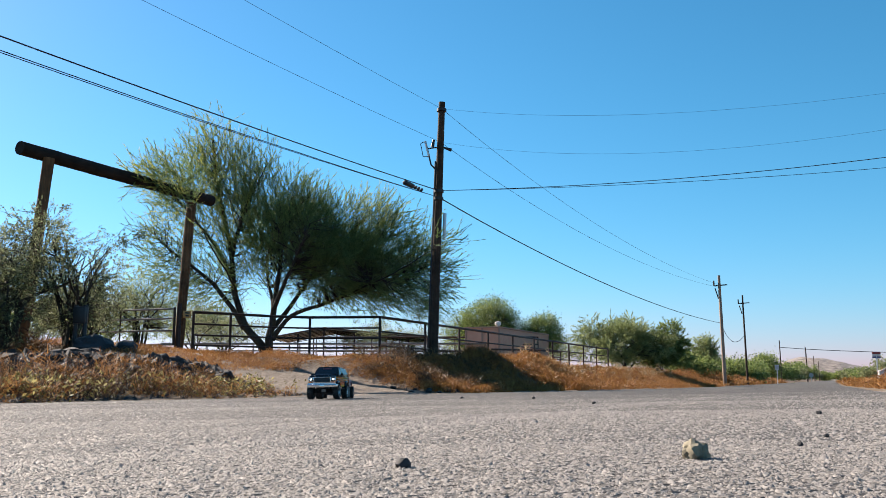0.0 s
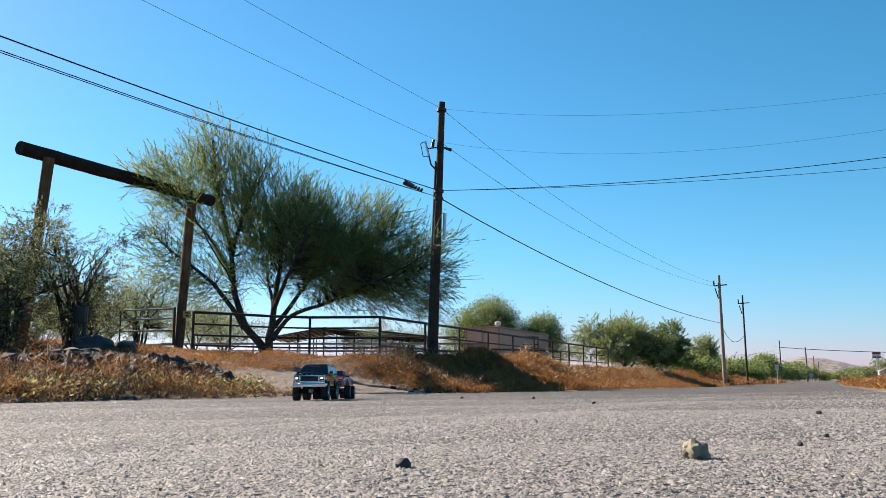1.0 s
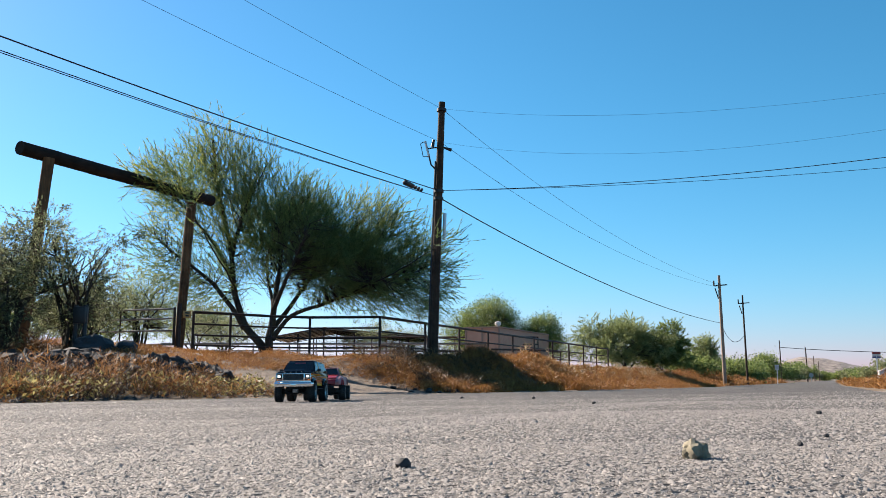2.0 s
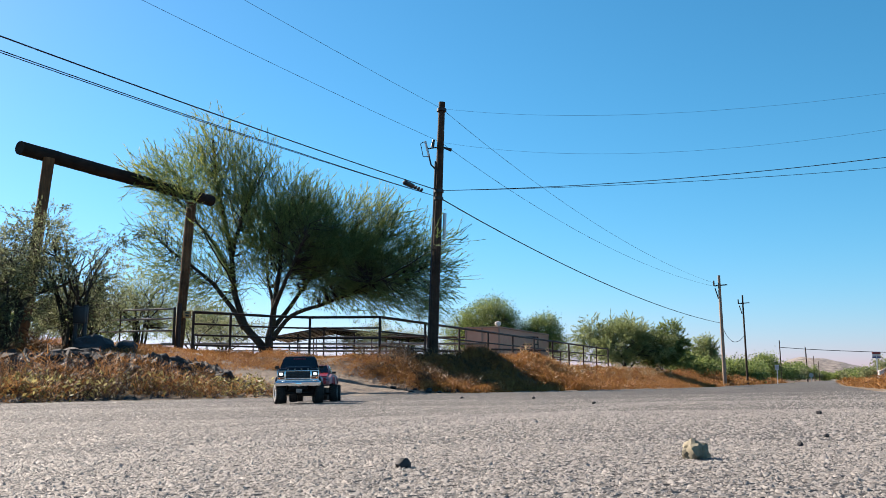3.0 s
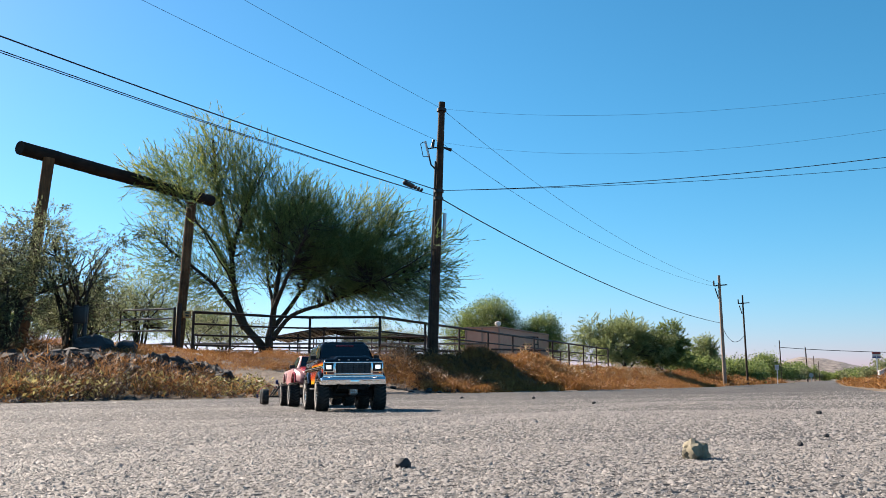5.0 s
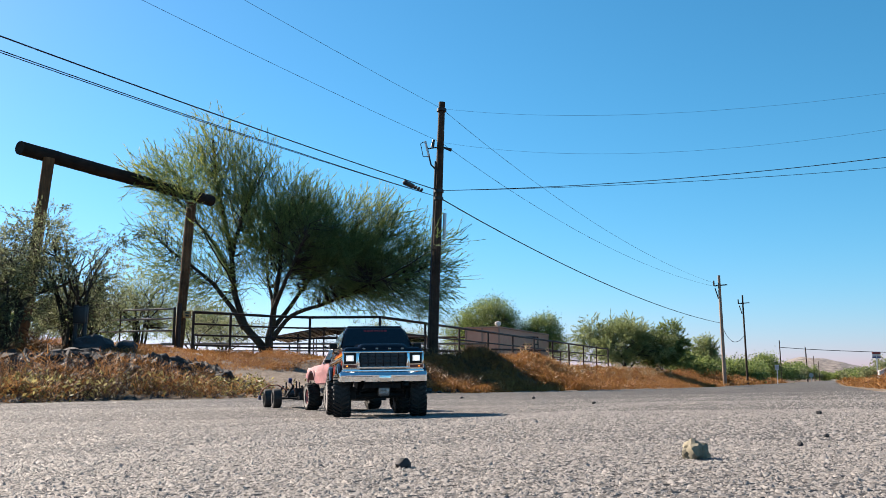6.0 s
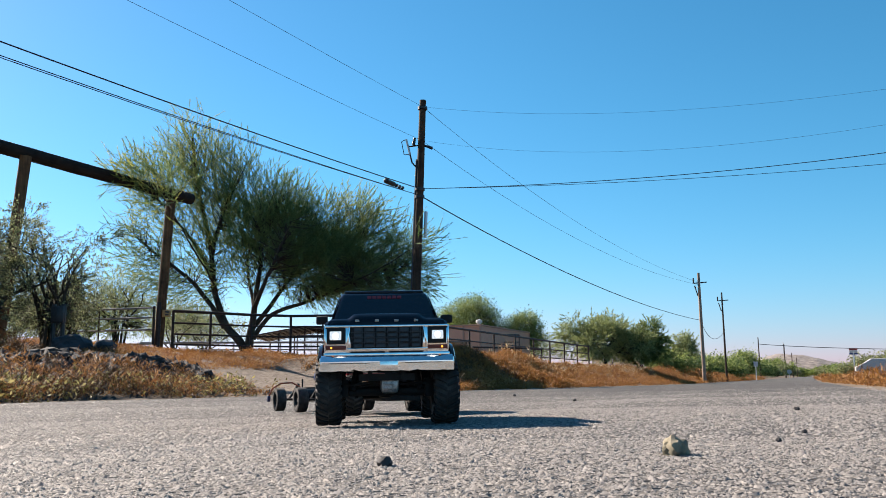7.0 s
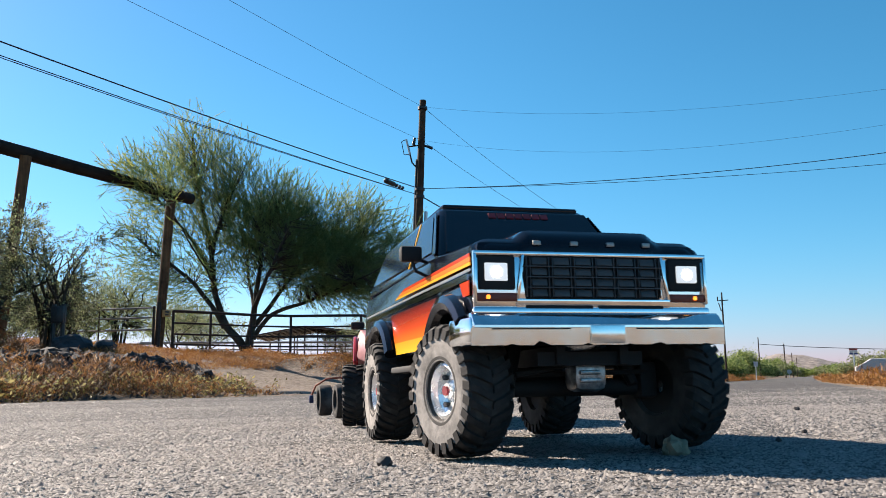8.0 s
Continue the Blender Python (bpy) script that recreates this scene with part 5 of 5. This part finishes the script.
        part("pillar_stripe", quad(bmesh.new(), q, 0.0012), M_STRIPE_Y, t, "yellow stripe up the door pillar")
        # painted bands along the side, kept between the wheel arches
        e = s * (B + 0.0006)
        up = s * (B - 0.0006)

        def band(name, pts, mat, yy=e, label=""):
            q = [(x, yy, z) for x, z in pts][::order]
            part(name, quad(bmesh.new(), q, 0.0010), mat, t, label)

        band("side_decal", [(-0.238, 0.101), (-0.252, 0.1264), (-0.262, 0.149), (-0.05, 0.149), (-0.079, 0.1284), (-0.086, 0.101)], M_SUNSET, label="sunset decal from yellow to red")
        band("stripe", [(-0.43, 0.1510), (-0.43, 0.1555), (0.055, 0.1590), (0.055, 0.1535)], M_CHROME, label="chrome side moulding")
        band("stripe", [(-0.43, 0.1585), (-0.43, 0.1605), (0.057, 0.1635), (0.057, 0.1612)], M_SILVER, up, "thin silver side line")
        band("stripe", [(-0.245, 0.1655), (-0.235, 0.1675), (0.058, 0.1690), (0.058, 0.1660)], M_STRIPE_Y, up, "yellow side stripe")
        band("stripe", [(-0.232, 0.1680), (-0.215, 0.1710), (0.058, 0.1735), (0.058, 0.1693)], M_STRIPE_O, up, "orange side stripe")
        band("stripe", [(-0.212, 0.1713), (-0.195, 0.1740), (0.058, 0.1768), (0.058, 0.1738)], M_STRIPE_R, up, "thin red side stripe")
        band("stripe", [(0.040, 0.1400), (0.030, 0.1525), (0.058, 0.1528), (0.058, 0.1400)], M_STRIPE_R, label="red patch behind the headlight")
        # wheel-arch flares
        for cx, cz, r in ((0.0, 0.066, 0.073), (-0.312, 0.066, 0.074)):
            bm = bmesh.new()
            tube(bm, [(x, s * (B + 0.004), z) for x, z in arch(cx, cz, r, 150 if cx < -0.1 else 156, 30 if cx < -0.1 else 44, 13)], 0.0085, 8)
            part("arch_flare", bm, M_NAVY, t)
        # mirror
        bm = box(bmesh.new(), (-0.108, s * 0.1235, 0.2005), (0.011, 0.023, 0.0165), None, 0.003)
        mirror = part("mirror", bm, M_PLASTIC, t, "black door mirror on a bent arm")
        part("mirror_arm", tube(bmesh.new(), [(-0.107, s * 0.122, 0.193), (-0.100, s * 0.121, 0.182), (-0.102, s * 0.106, 0.176)], 0.0018, 6), M_PLASTIC, mirror)
        part("mirror_arm", tube(bmesh.new(), [(-0.108, s * 0.118, 0.196), (-0.116, s * 0.104, 0.193)], 0.0018, 6), M_PLASTIC, mirror)
        bm = box(bmesh.new(), (-0.16, s * 0.108, 0.083), (0.15, 0.022, 0.007), None, 0.002)
        part("side_step", bm, M_PLASTIC, t)
    # the face
    fx = 0.0672
    bm = box(bmesh.new(), (0.0645, 0, 0.1485), (0.005, 0.2215, 0.0565), None, 0.0015)
    for c, s in (((fx, 0, 0.1755), (0.006, 0.2225, 0.0042)), ((fx, 0, 0.1345), (0.006, 0.138, 0.0036)), ((fx, 0.1098, 0.154), (0.006, 0.003, 0.044)), ((fx, -0.1098, 0.154), (0.006, 0.003, 0.044))):
        box(bm, c, s, None, 0.0010)
    for s in (-1, 1):
        box(bm, (fx, s * 0.0690, 0.155), (0.006, 0.0032, 0.041), pose(0, 0, 0, s * 8, 0, 0), 0.001)
    box(bm, (0.0675, 0, 0.1250), (0.007, 0.224, 0.0085), None, 0.002)
    box(bm, (0.0680, 0, 0.1315), (0.004, 0.146, 0.0098), pose(0, 0, 0, 0, 11, 0), 0.0010)
    part("grille_surround", bm, M_CHROME, t, "chrome grille surround")
    bm = bmesh.new()
    quad(bm, [(0.0672, -0.0635, 0.1365), (0.0672, 0.0635, 0.1365), (0.0672, 0.0685, 0.1735), (0.0672, -0.0685, 0.1735)], 0.0010)
    part("grille_back", bm, M_PLASTIC, t)
    for k in range(4):
        for c in range(6):
            wide = 0.0150 if 0 < c < 5 else 0.0140
            part("grille_louvre", box(bmesh.new(), (0.0690, -0.0515 + 0.0206 * c, 0.1412 + 0.0092 * k), (0.0022, wide, 0.0068), pose(0, 0, 0, 0, -14, 0), 0.0006), M_GRILLE, t)
    for k in range(3):
        part("grille_bar", box(bmesh.new(), (0.0706, 0, 0.1458 + 0.0092 * k), (0.0022, 0.1265 + 0.0024 * k, 0.0012), None, 0.0003), M_GRILLE, t)
    for k in range(7):
        for d in (-0.0017, 0.0017):
            part("grille_rib", box(bmesh.new(), (0.0698, -0.0618 + 0.0206 * k + d, 0.155), (0.0025, 0.0009, 0.035), None, 0.0003), M_GRILLE, t)
    part("lower_slot", box(bmesh.new(), (0.0696, 0.034, 0.1290), (0.003, 0.062, 0.0024)), M_PLASTIC, t)
    part("lower_slot", box(bmesh.new(), (0.0696, -0.034, 0.1290), (0.003, 0.062, 0.0024)), M_PLASTIC, t)
    for s in (-1, 1):
        bezel = part("headlight_bezel", box(bmesh.new(), (0.0668, s * 0.0900, 0.1586), (0.005, 0.0335, 0.0295), None, 0.0015), M_PLASTIC, t)
        part("headlight", box(bmesh.new(), (0.0695, s * 0.0910, 0.1590), (0.003, 0.0205, 0.0155), None, 0.001), M_LAMP, bezel, "lit square headlight")
        part("bulb", tube(bmesh.new(), [(0.0700, s * 0.0910, 0.1588), (0.0716, s * 0.0910, 0.1588)], 0.0052, 14), M_LAMPCORE, bezel, "glowing round bulb")
        ind = part("indicator", box(bmesh.new(), (0.0675, s * 0.0905, 0.1375), (0.004, 0.0355, 0.0072), None, 0.001), M_AMBER, t, "dark amber indicator")
        part("indicator_bulb", box(bmesh.new(), (0.0698, s * 0.0985, 0.1375), (0.0012, 0.0035, 0.0035), None, 0.0008), M_AMBER_GLOW, ind)
    for k in range(4):
        b = box(bmesh.new(), (0.0685, -0.0525 + 0.035 * k, 0.1850), (0.0025, 0.0075, 0.0042), None, 0.0008)
        part("badge_bar", b, M_SILVER, t, "small silver badge bar")
    # bumper
    bm = prism(bmesh.new(), [(0.060, 0.1105), (0.060, 0.1235), (0.0745, 0.1235), (0.0775, 0.1215), (0.0855, 0.1125), (0.0855, 0.1105)], 0.1165, 0.0008)
    bumper = part("bumper", bm, M_CHROME, t, "chrome front bumper, scuffed below")
    bm = bmesh.new()
    ragged = {7: 0.0012, 12: 0.0035, 13: 0.0022, 21: 0.0015, 29: 0.0010, 34: 0.0012, 35: 0.0018, 44: 0.0010}
    ring = []
    for k in range(49):
        y = -0.1180 + 0.236 * k / 48
        low = 0.0957 + ragged.get(k, 0.0) + 0.0004 * noise.noise((k * 0.7, 0, 0))
        lean = 0.002 * (abs(y) / 0.118) ** 6
        ring.append([bm.verts.new((px - lean, y, pz)) for px, pz in ((0.0846, 0.1103), (0.0838, low), (0.0815, low), (0.0820, 0.1103))])
    for a, b in zip(ring, ring[1:]):
        for k in range(4):
            bm.faces.new((a[k], a[(k + 1) % 4], b[(k + 1) % 4], b[k]))
    bm.faces.new(ring[0])
    bm.faces.new(ring[-1])
    part("bumper_skirt", bm, M_BUMPERLOW, bumper, "pale scuffed lower face with a ragged edge")
    part("plate_recess", box(bmesh.new(), (0.0853, 0.003, 0.1045), (0.0022, 0.032, 0.0155), pose(0, 0, 0, 0, 2, 0), 0.0007), M_BUMPERLOW, bumper)
    for s in (-1, 1):
        bm = box(bmesh.new(), (0.056, s * 0.117, 0.108), (0.046, 0.009, 0.024), pose(0, 0, 0, 0, 0, s * -8), 0.003)
        part("bumper_end", bm, M_CHROME, bumper)
        part("bumper_slot", box(bmesh.new(), (0.0846, s * 0.066, 0.1093), (0.0016, 0.070, 0.0010)), M_PLASTIC, bumper)
    # chassis and axles
    bm = bmesh.new()
    for s in (-1, 1):
        box(bm, (-0.19, s * 0.03, 0.088), (0.50, 0.008, 0.016))
    box(bm, (0.045, 0, 0.085), (0.02, 0.10, 0.012))
    box(bm, (-0.17, 0, 0.078), (0.16, 0.07, 0.03), None, 0.004)
    box(bm, (-0.19, 0, 0.125), (0.4, 0.19, 0.045), None, 0.004)
    part("chassis", bm, M_PLASTIC, t)
    for x in (0.0, -0.312):
        axle = part("axle", tube(bmesh.new(), [(x, -0.085, 0.06), (x, 0.085, 0.06)], 0.0085, 10), M_PLASTIC, t)
        bm = bmesh.new()
        box(bm, (x + (0.03 if x == 0 else 0.006), 0.005, 0.073 if x == 0 else 0.062), (0.03, 0.033, 0.034), None, 0.008)
        if x == 0:
            for dz in (-0.007, 0.0, 0.007):
                box(bm, (x + 0.0455, 0.003, 0.073 + dz), (0.004, 0.02, 0.004), None, 0.001)
        part("differential_cover", bm, M_DIFF if x == 0 else M_PLASTIC, axle, "shiny differential cover")
        for s in (-1, 1):
            part("axle_end", box(bmesh.new(), (x, s * 0.078, 0.066), (0.028, 0.018, 0.034), None, 0.004), M_PLASTIC, axle)
    part("steering_link", tube(bmesh.new(), [(0.012, -0.08, 0.072), (0.012, 0.08, 0.074)], 0.0026, 8), M_PLASTIC, t)
    part("steering_link", tube(bmesh.new(), [(0.026, -0.06, 0.072), (0.026, 0.05, 0.09)], 0.0026, 8), M_PLASTIC, t)
    for x in (0.012, -0.3):
        for s in (-1, 1):
            part("shock_absorber", tube(bmesh.new(), [(x, s * 0.062, 0.062), (x - 0.015, s * 0.052, 0.1), (x - 0.02, s * 0.048, 0.135)], [0.005, 0.009, 0.009], 8), M_PLASTIC, t)
    for x0, x1 in ((-0.01, -0.13), (-0.30, -0.18)):
        for s in (-1, 1):
            part("axle_link", tube(bmesh.new(), [(x0, s * 0.055, 0.052), (x1, s * 0.03, 0.075)], 0.004, 6), M_PLASTIC, t)
    # spare at the back
    bm = lathe(bmesh.new(), [(0.03, -0.018), (0.052, -0.018), (0.056, 0), (0.052, 0.018), (0.03, 0.018)], 28)
    sp = part("spare_tyre", bm, M_RUBBER, t)
    sp.matrix_basis = pose(-0.478, 0, 0.165, 0, 0, 90)
    wheels = [wheel(t, x, s * 0.1057, R, 0.043, s, 0.0255, 26, M_RIM) for x in (0.0, -0.312) for s in (-1, 1)]
    return t, wheels, R


def build_red_truck():
    """Model race pickup on tow: x ahead, origin below the front axle."""
    t = thing("toy_pickup", pose(0, 0, 0), "faded red and pink model race pickup on tow", "toy truck")
    R = 0.054
    out = [(0.105, 0.075), (0.112, 0.098), (0.085, 0.122), (-0.06, 0.142), (-0.085, 0.145), (-0.27, 0.140), (-0.44, 0.138), (-0.45, 0.10), (-0.40, 0.088)]
    out += arch(-0.335, 0.058, 0.066, 146, 30)
    out += [(-0.26, 0.07), (-0.075, 0.07)]
    out += arch(0.0, 0.058, 0.064, 160, 26)
    w = lambda x, z: 0.128 - 0.012 * max(0, (z - 0.11) / 0.035) - 0.02 * max(0, (x - 0.05) / 0.06)
    part("body", prism(bmesh.new(), out, w, 0.006), M_PINK, t, "pink body sides with sunlight painted into the red")
    part("hood", box(bmesh.new(), (0.01, 0, 0.1335), (0.15, 0.18, 0.016), pose(0, 0, 0, 0, 8, 0), 0.005), M_REDBODY, t, "faded red hood")
    part("nose", box(bmesh.new(), (0.099, 0, 0.097), (0.03, 0.17, 0.036), pose(0, 0, 0, 0, -12, 0), 0.006), M_REDBODY, t, "faded red nose")
    cab = [(-0.055, 0.139), (-0.12, 0.202), (-0.22, 0.206), (-0.255, 0.200), (-0.29, 0.140)]
    hw = lambda x, z: 0.104 - 0.028 * (z - 0.139) / 0.065
    part("cabin", prism(bmesh.new(), cab, hw, 0.006), M_PINK, t)
    part("windscreen", quad(bmesh.new(), [(-0.0600, -0.09, 0.147), (-0.0600, 0.09, 0.147), (-0.1135, 0.074, 0.199), (-0.1135, -0.074, 0.199)], 0.002), M_GLASS, t)
    part("bed_cover", box(bmesh.new(), (-0.365, 0, 0.141), (0.14, 0.19, 0.012), None, 0.005), M_PINK, t, "pink bed cover with sunlight painted into the red")
    for s in (-1, 1):
        q = [(-0.085, s * 0.103, 0.147), (-0.125, s * 0.0815, 0.197), (-0.225, s * 0.0810, 0.199), (-0.25, s * 0.103, 0.147)]
        part("side_window", quad(bmesh.new(), q if s < 0 else q[::-1], 0.0015), M_GLASS, t)
        q = [(-0.26, s * 0.1285, 0.075), (-0.26, s * 0.1285, 0.105), (-0.08, s * 0.1285, 0.108), (-0.08, s * 0.1285, 0.075)]
        part("door_panel", quad(bmesh.new(), q if s < 0 else q[::-1], 0.002), M_PINK, t, "pink door panel with sunlight painted into the red")
        for cx, r in ((0.0, 0.068), (-0.335, 0.070)):
            part("arch_flare", tube(bmesh.new(), [(x, s * 0.1255, z) for x, z in arch(cx, 0.058, r - 0.002, 160, 20, 13)], 0.0045, 8), M_PINK if cx else M_REDBODY, t)
        part("mirror", box(bmesh.new(), (-0.09, s * 0.122, 0.153), (0.02, 0.026, 0.014), None, 0.004), M_PLASTIC, t, "small black mirror")
        part("headlight", box(bmesh.new(), (0.103, s * 0.075, 0.102), (0.008, 0.04, 0.012), pose(0, 0, 0, 0, -20, 0), 0.002), M_DARK, t)
    part("grille", box(bmesh.new(), (0.110, 0, 0.088), (0.006, 0.11, 0.022), None, 0.002), M_PLASTIC, t)
    part("bumper", box(bmesh.new(), (0.118, 0, 0.063), (0.026, 0.15, 0.018), None, 0.005), M_PLASTIC, t)
    bm = box(bmesh.new(), (-0.165, 0, 0.045), (0.50, 0.10, 0.014), None, 0.003)
    box(bm, (-0.165, 0, 0.07), (0.44, 0.16, 0.035), None, 0.003)
    part("chassis", bm, M_PLASTIC, t)
    for x in (0.0, -0.335):
        part("axle", tube(bmesh.new(), [(x, -0.11, 0.05), (x, 0.11, 0.05)], 0.006, 8), M_PLASTIC, t)
    for o in t.children:
        if o.name.split(".")[0] not in ("chassis", "axle"):
            o.location.z += 0.030
    wheels = [wheel(t, x, s * 0.125, R, 0.044, s, 0.029, 24, M_PINK if x else M_SILVER) for x in (0.0, -0.335) for s in (-1, 1)]
    return t, wheels, R


def build_bare_chassis():
    """Bare model chassis towed last."""
    t = thing("toy_chassis", pose(0, 0, 0), "bare black model car chassis with loose wires on tow", "toy chassis")
    R = 0.042
    part("plate", box(bmesh.new(), (-0.13, 0, 0.036), (0.36, 0.09, 0.006), None, 0.002), M_PLASTIC, t)
    for x in (0.01, -0.27):
        part("shock_tower", box(bmesh.new(), (x - 0.01, 0, 0.066), (0.006, 0.07, 0.035), None, 0.002), M_PLASTIC, t)
        part("gearbox", box(bmesh.new(), (x, 0, 0.05), (0.05, 0.045, 0.035), None, 0.005), M_PLASTIC, t)
        part("axle", tube(bmesh.new(), [(x, -0.10, 0.042), (x, 0.10, 0.042)], 0.004, 8), M_PLASTIC, t)
        for s in (-1, 1):
            part("shock_absorber", tube(bmesh.new(), [(x - 0.012, s * 0.04, 0.095), (x - 0.008, s * 0.075, 0.045)], [0.006, 0.004], 8), M_PLASTIC, t)
            part("body_post", tube(bmesh.new(), [(x, s * 0.03, 0.06), (x, s * 0.03, 0.112)], 0.003, 6), M_PLASTIC, t)
    part("motor", tube(bmesh.new(), [(-0.20, -0.035, 0.06), (-0.20, 0.03, 0.06)], 0.018, 14), M_DARK, t)
    part("receiver_box", box(bmesh.new(), (-0.10, 0.02, 0.055), (0.07, 0.04, 0.03), None, 0.004), M_PLASTIC, t)
    part("wire_loop", tube(bmesh.new(), [(-0.24, -0.03, 0.075), (-0.26, -0.07, 0.1), (-0.28, -0.105, 0.098), (-0.295, -0.132, 0.08), (-0.30, -0.142, 0.056)], 0.003, 6), M_ORANGEWIRE, t, "orange wire loop")
    part("wire_loop", tube(bmesh.new(), [(-0.05, -0.02, 0.06), (-0.035, -0.035, 0.085), (-0.02, -0.05, 0.108)], 0.003, 6), M_ORANGEWIRE, t, "orange wire standing up")
    part("plug", box(bmesh.new(), (-0.30, -0.143, 0.045), (0.014, 0.011, 0.02), None, 0.002), M_BLUEPLUG, t, "blue plug hanging from a wire")
    part("plug", box(bmesh.new(), (-0.015, -0.053, 0.115), (0.014, 0.014, 0.020), pose(0, 0, 0, 0, 30, 0), 0.002), M_BLUEPLUG, t, "blue plug on a standing wire")
    wheels = [wheel(t, x, s * 0.112, R, 0.034, s, 0.024, 0, M_PLASTIC) for x in (0.01, -0.27) for s in (-1, 1)]
    return t, wheels, R


LEAD, LEAD_WHEELS, LEAD_R = build_lead_truck()
RED, RED_WHEELS, RED_R = build_red_truck()
BARE, BARE_WHEELS, BARE_R = build_bare_chassis()

# seconds, metres right and ahead of the camera as it first lies, heading in degrees
LEAD_PATH = [(0.0, -0.959, 7.212, -96.1), (1.0, -0.946, 6.431, -94.5), (1.7, -0.941, 5.874, -95.5), (2.8, -0.837, 5.031, -87.8), (3.5, -0.649, 4.51, -72.8), (4.0, -0.548, 4.129, -74.2),
             (4.5, -0.446, 3.737, -73.9), (5.8, -0.202, 2.658, -76.6), (6.5, -0.114, 2.074, -85.1), (7.0, -0.069, 1.65, -86.3), (7.5, 0.005, 1.228, -82.3), (8.0, 0.135, 0.835, -75.9)]
# sideways swing of the two towed models
RED_SWING = [(-2, -0.14), (0.0, -0.072), (1.0, 0.018), (1.7, 0.052), (2.8, 0.06), (4.0, -0.02), (4.5, -0.045), (5.8, 0.055), (6.5, 0.095), (7.0, 0.08), (8.0, 0.037)]
RED_TURN = [(-2, 0), (4.5, 0), (5.8, 7.5), (6.2, 7.0), (6.5, 5), (8.0, -5)]
BARE_TURN = [(-2, 0), (4.5, 0), (5.8, 4), (6.5, 8), (7.0, 9), (8.0, 5)]
BARE_SWING = [(-2, -0.22), (0.0, -0.15), (1.0, -0.07), (1.7, -0.03), (3.5, -0.03), (4.5, -0.12), (5.8, -0.14), (6.5, -0.06), (7.0, -0.035), (7.5, 0.0), (8.0, 0.03)]


def lead_at(t):
    n = np.array([r[1:] for r in LEAD_PATH])
    s = np.array([r[0] for r in LEAD_PATH])
    m = np.gradient(n, s, axis=0)
    if t < 0:
        return n[0] + m[0] * t
    i = int(min(max(np.searchsorted(s, t) - 1, 0), len(s) - 2))
    h = s[i + 1] - s[i]
    u = (t - s[i]) / h
    return (2 * u ** 3 - 3 * u ** 2 + 1) * n[i] + (u ** 3 - 2 * u ** 2 + u) * h * m[i] + (3 * u ** 2 - 2 * u ** 3) * n[i + 1] + (u ** 3 - u ** 2) * h * m[i + 1]


def stand(p, heading):
    """A pose on the sloping road for a place right and ahead of the camera."""
    q = RIGHT * float(p[0]) + AHEAD * float(p[1])
    z = float(road_z(q.x, q.y)) + 0.002
    up = Vector((-0.01883, 0.00486, 1)).normalized()
    a = heading + radians(TURN)
    fwd = Vector((math.cos(a), math.sin(a), 0))
    fwd = (fwd - up * fwd.dot(up)).normalized()
    left = up.cross(fwd)
    m = Matrix((fwd, left, up)).transposed().to_4x4()
    m.translation = (q.x, q.y, z)
    return m


def steer(t):
    """Degrees by which the front wheels turn."""
    return float(np.interp(t, [0, 2.3, 2.9, 3.6, 5.5, 6.3, 7.0, 7.4, 8.0], [0, 6, 16, 2, -4, -9, 2, 10, 14]))


def motions():
    step = 0.05
    place = {}
    f1 = r1 = f2 = r2 = None
    for k in range(-40, 161):
        t = k * step
        x, y, a = lead_at(t)
        d = np.array([math.cos(radians(a)), math.sin(radians(a))])
        p = np.array([x, y])
        hook = p - 0.43 * d
        if f1 is None:
            f1 = hook - 0.35 * d
            r1 = f1 - 0.335 * d
            f2 = r1 - 0.19 * d
            r2 = f2 - 0.28 * d
        f1 = hook - 0.35 * unit(hook - f1)
        e = unit(f1 - r1)
        r1 = f1 - 0.335 * e
        hook = r1 - 0.12 * e
        f2 = hook - 0.07 * unit(hook - f2)
        g = unit(f2 - r2)
        r2 = f2 - 0.28 * g
        s1 = np.interp(t, [s[0] for s in RED_SWING], [s[1] for s in RED_SWING])
        s2 = np.interp(t, [s[0] for s in BARE_SWING], [s[1] for s in BARE_SWING])
        w1 = radians(np.interp(t, [s[0] for s in RED_TURN], [s[1] for s in RED_TURN]))
        w2 = radians(np.interp(t, [s[0] for s in BARE_TURN], [s[1] for s in BARE_TURN]))
        place[k] = ((p, radians(a)), (f1 + (s1, 0), math.atan2(e[1], e[0]) + w1), (f2 + (s2, 0), math.atan2(g[1], g[0]) + w2))
    for j, (ob, wheels, radius) in enumerate(((LEAD, LEAD_WHEELS, LEAD_R), (RED, RED_WHEELS, RED_R), (BARE, BARE_WHEELS, BARE_R))):
        rows, gone, last, turns = [], 0.0, place[0][j][0], []
        for k in range(0, 161, 2):
            p, a = place[k][j]
            gone += float(np.linalg.norm(p - last))
            last = p
            turns.append((k * step, math.degrees(gone / radius)))
            if k % 4 == 0:
                rows.append((k * step, stand(p, a)))
        walk(ob, rows)
        for w in wheels:
            at = tuple(w.matrix_basis.translation)
            front = at[0] > -0.1 and ob is LEAD
            walk(w, [(t, pose(*at, 0, a, steer(t) if front else 0)) for t, a in turns])


motions()
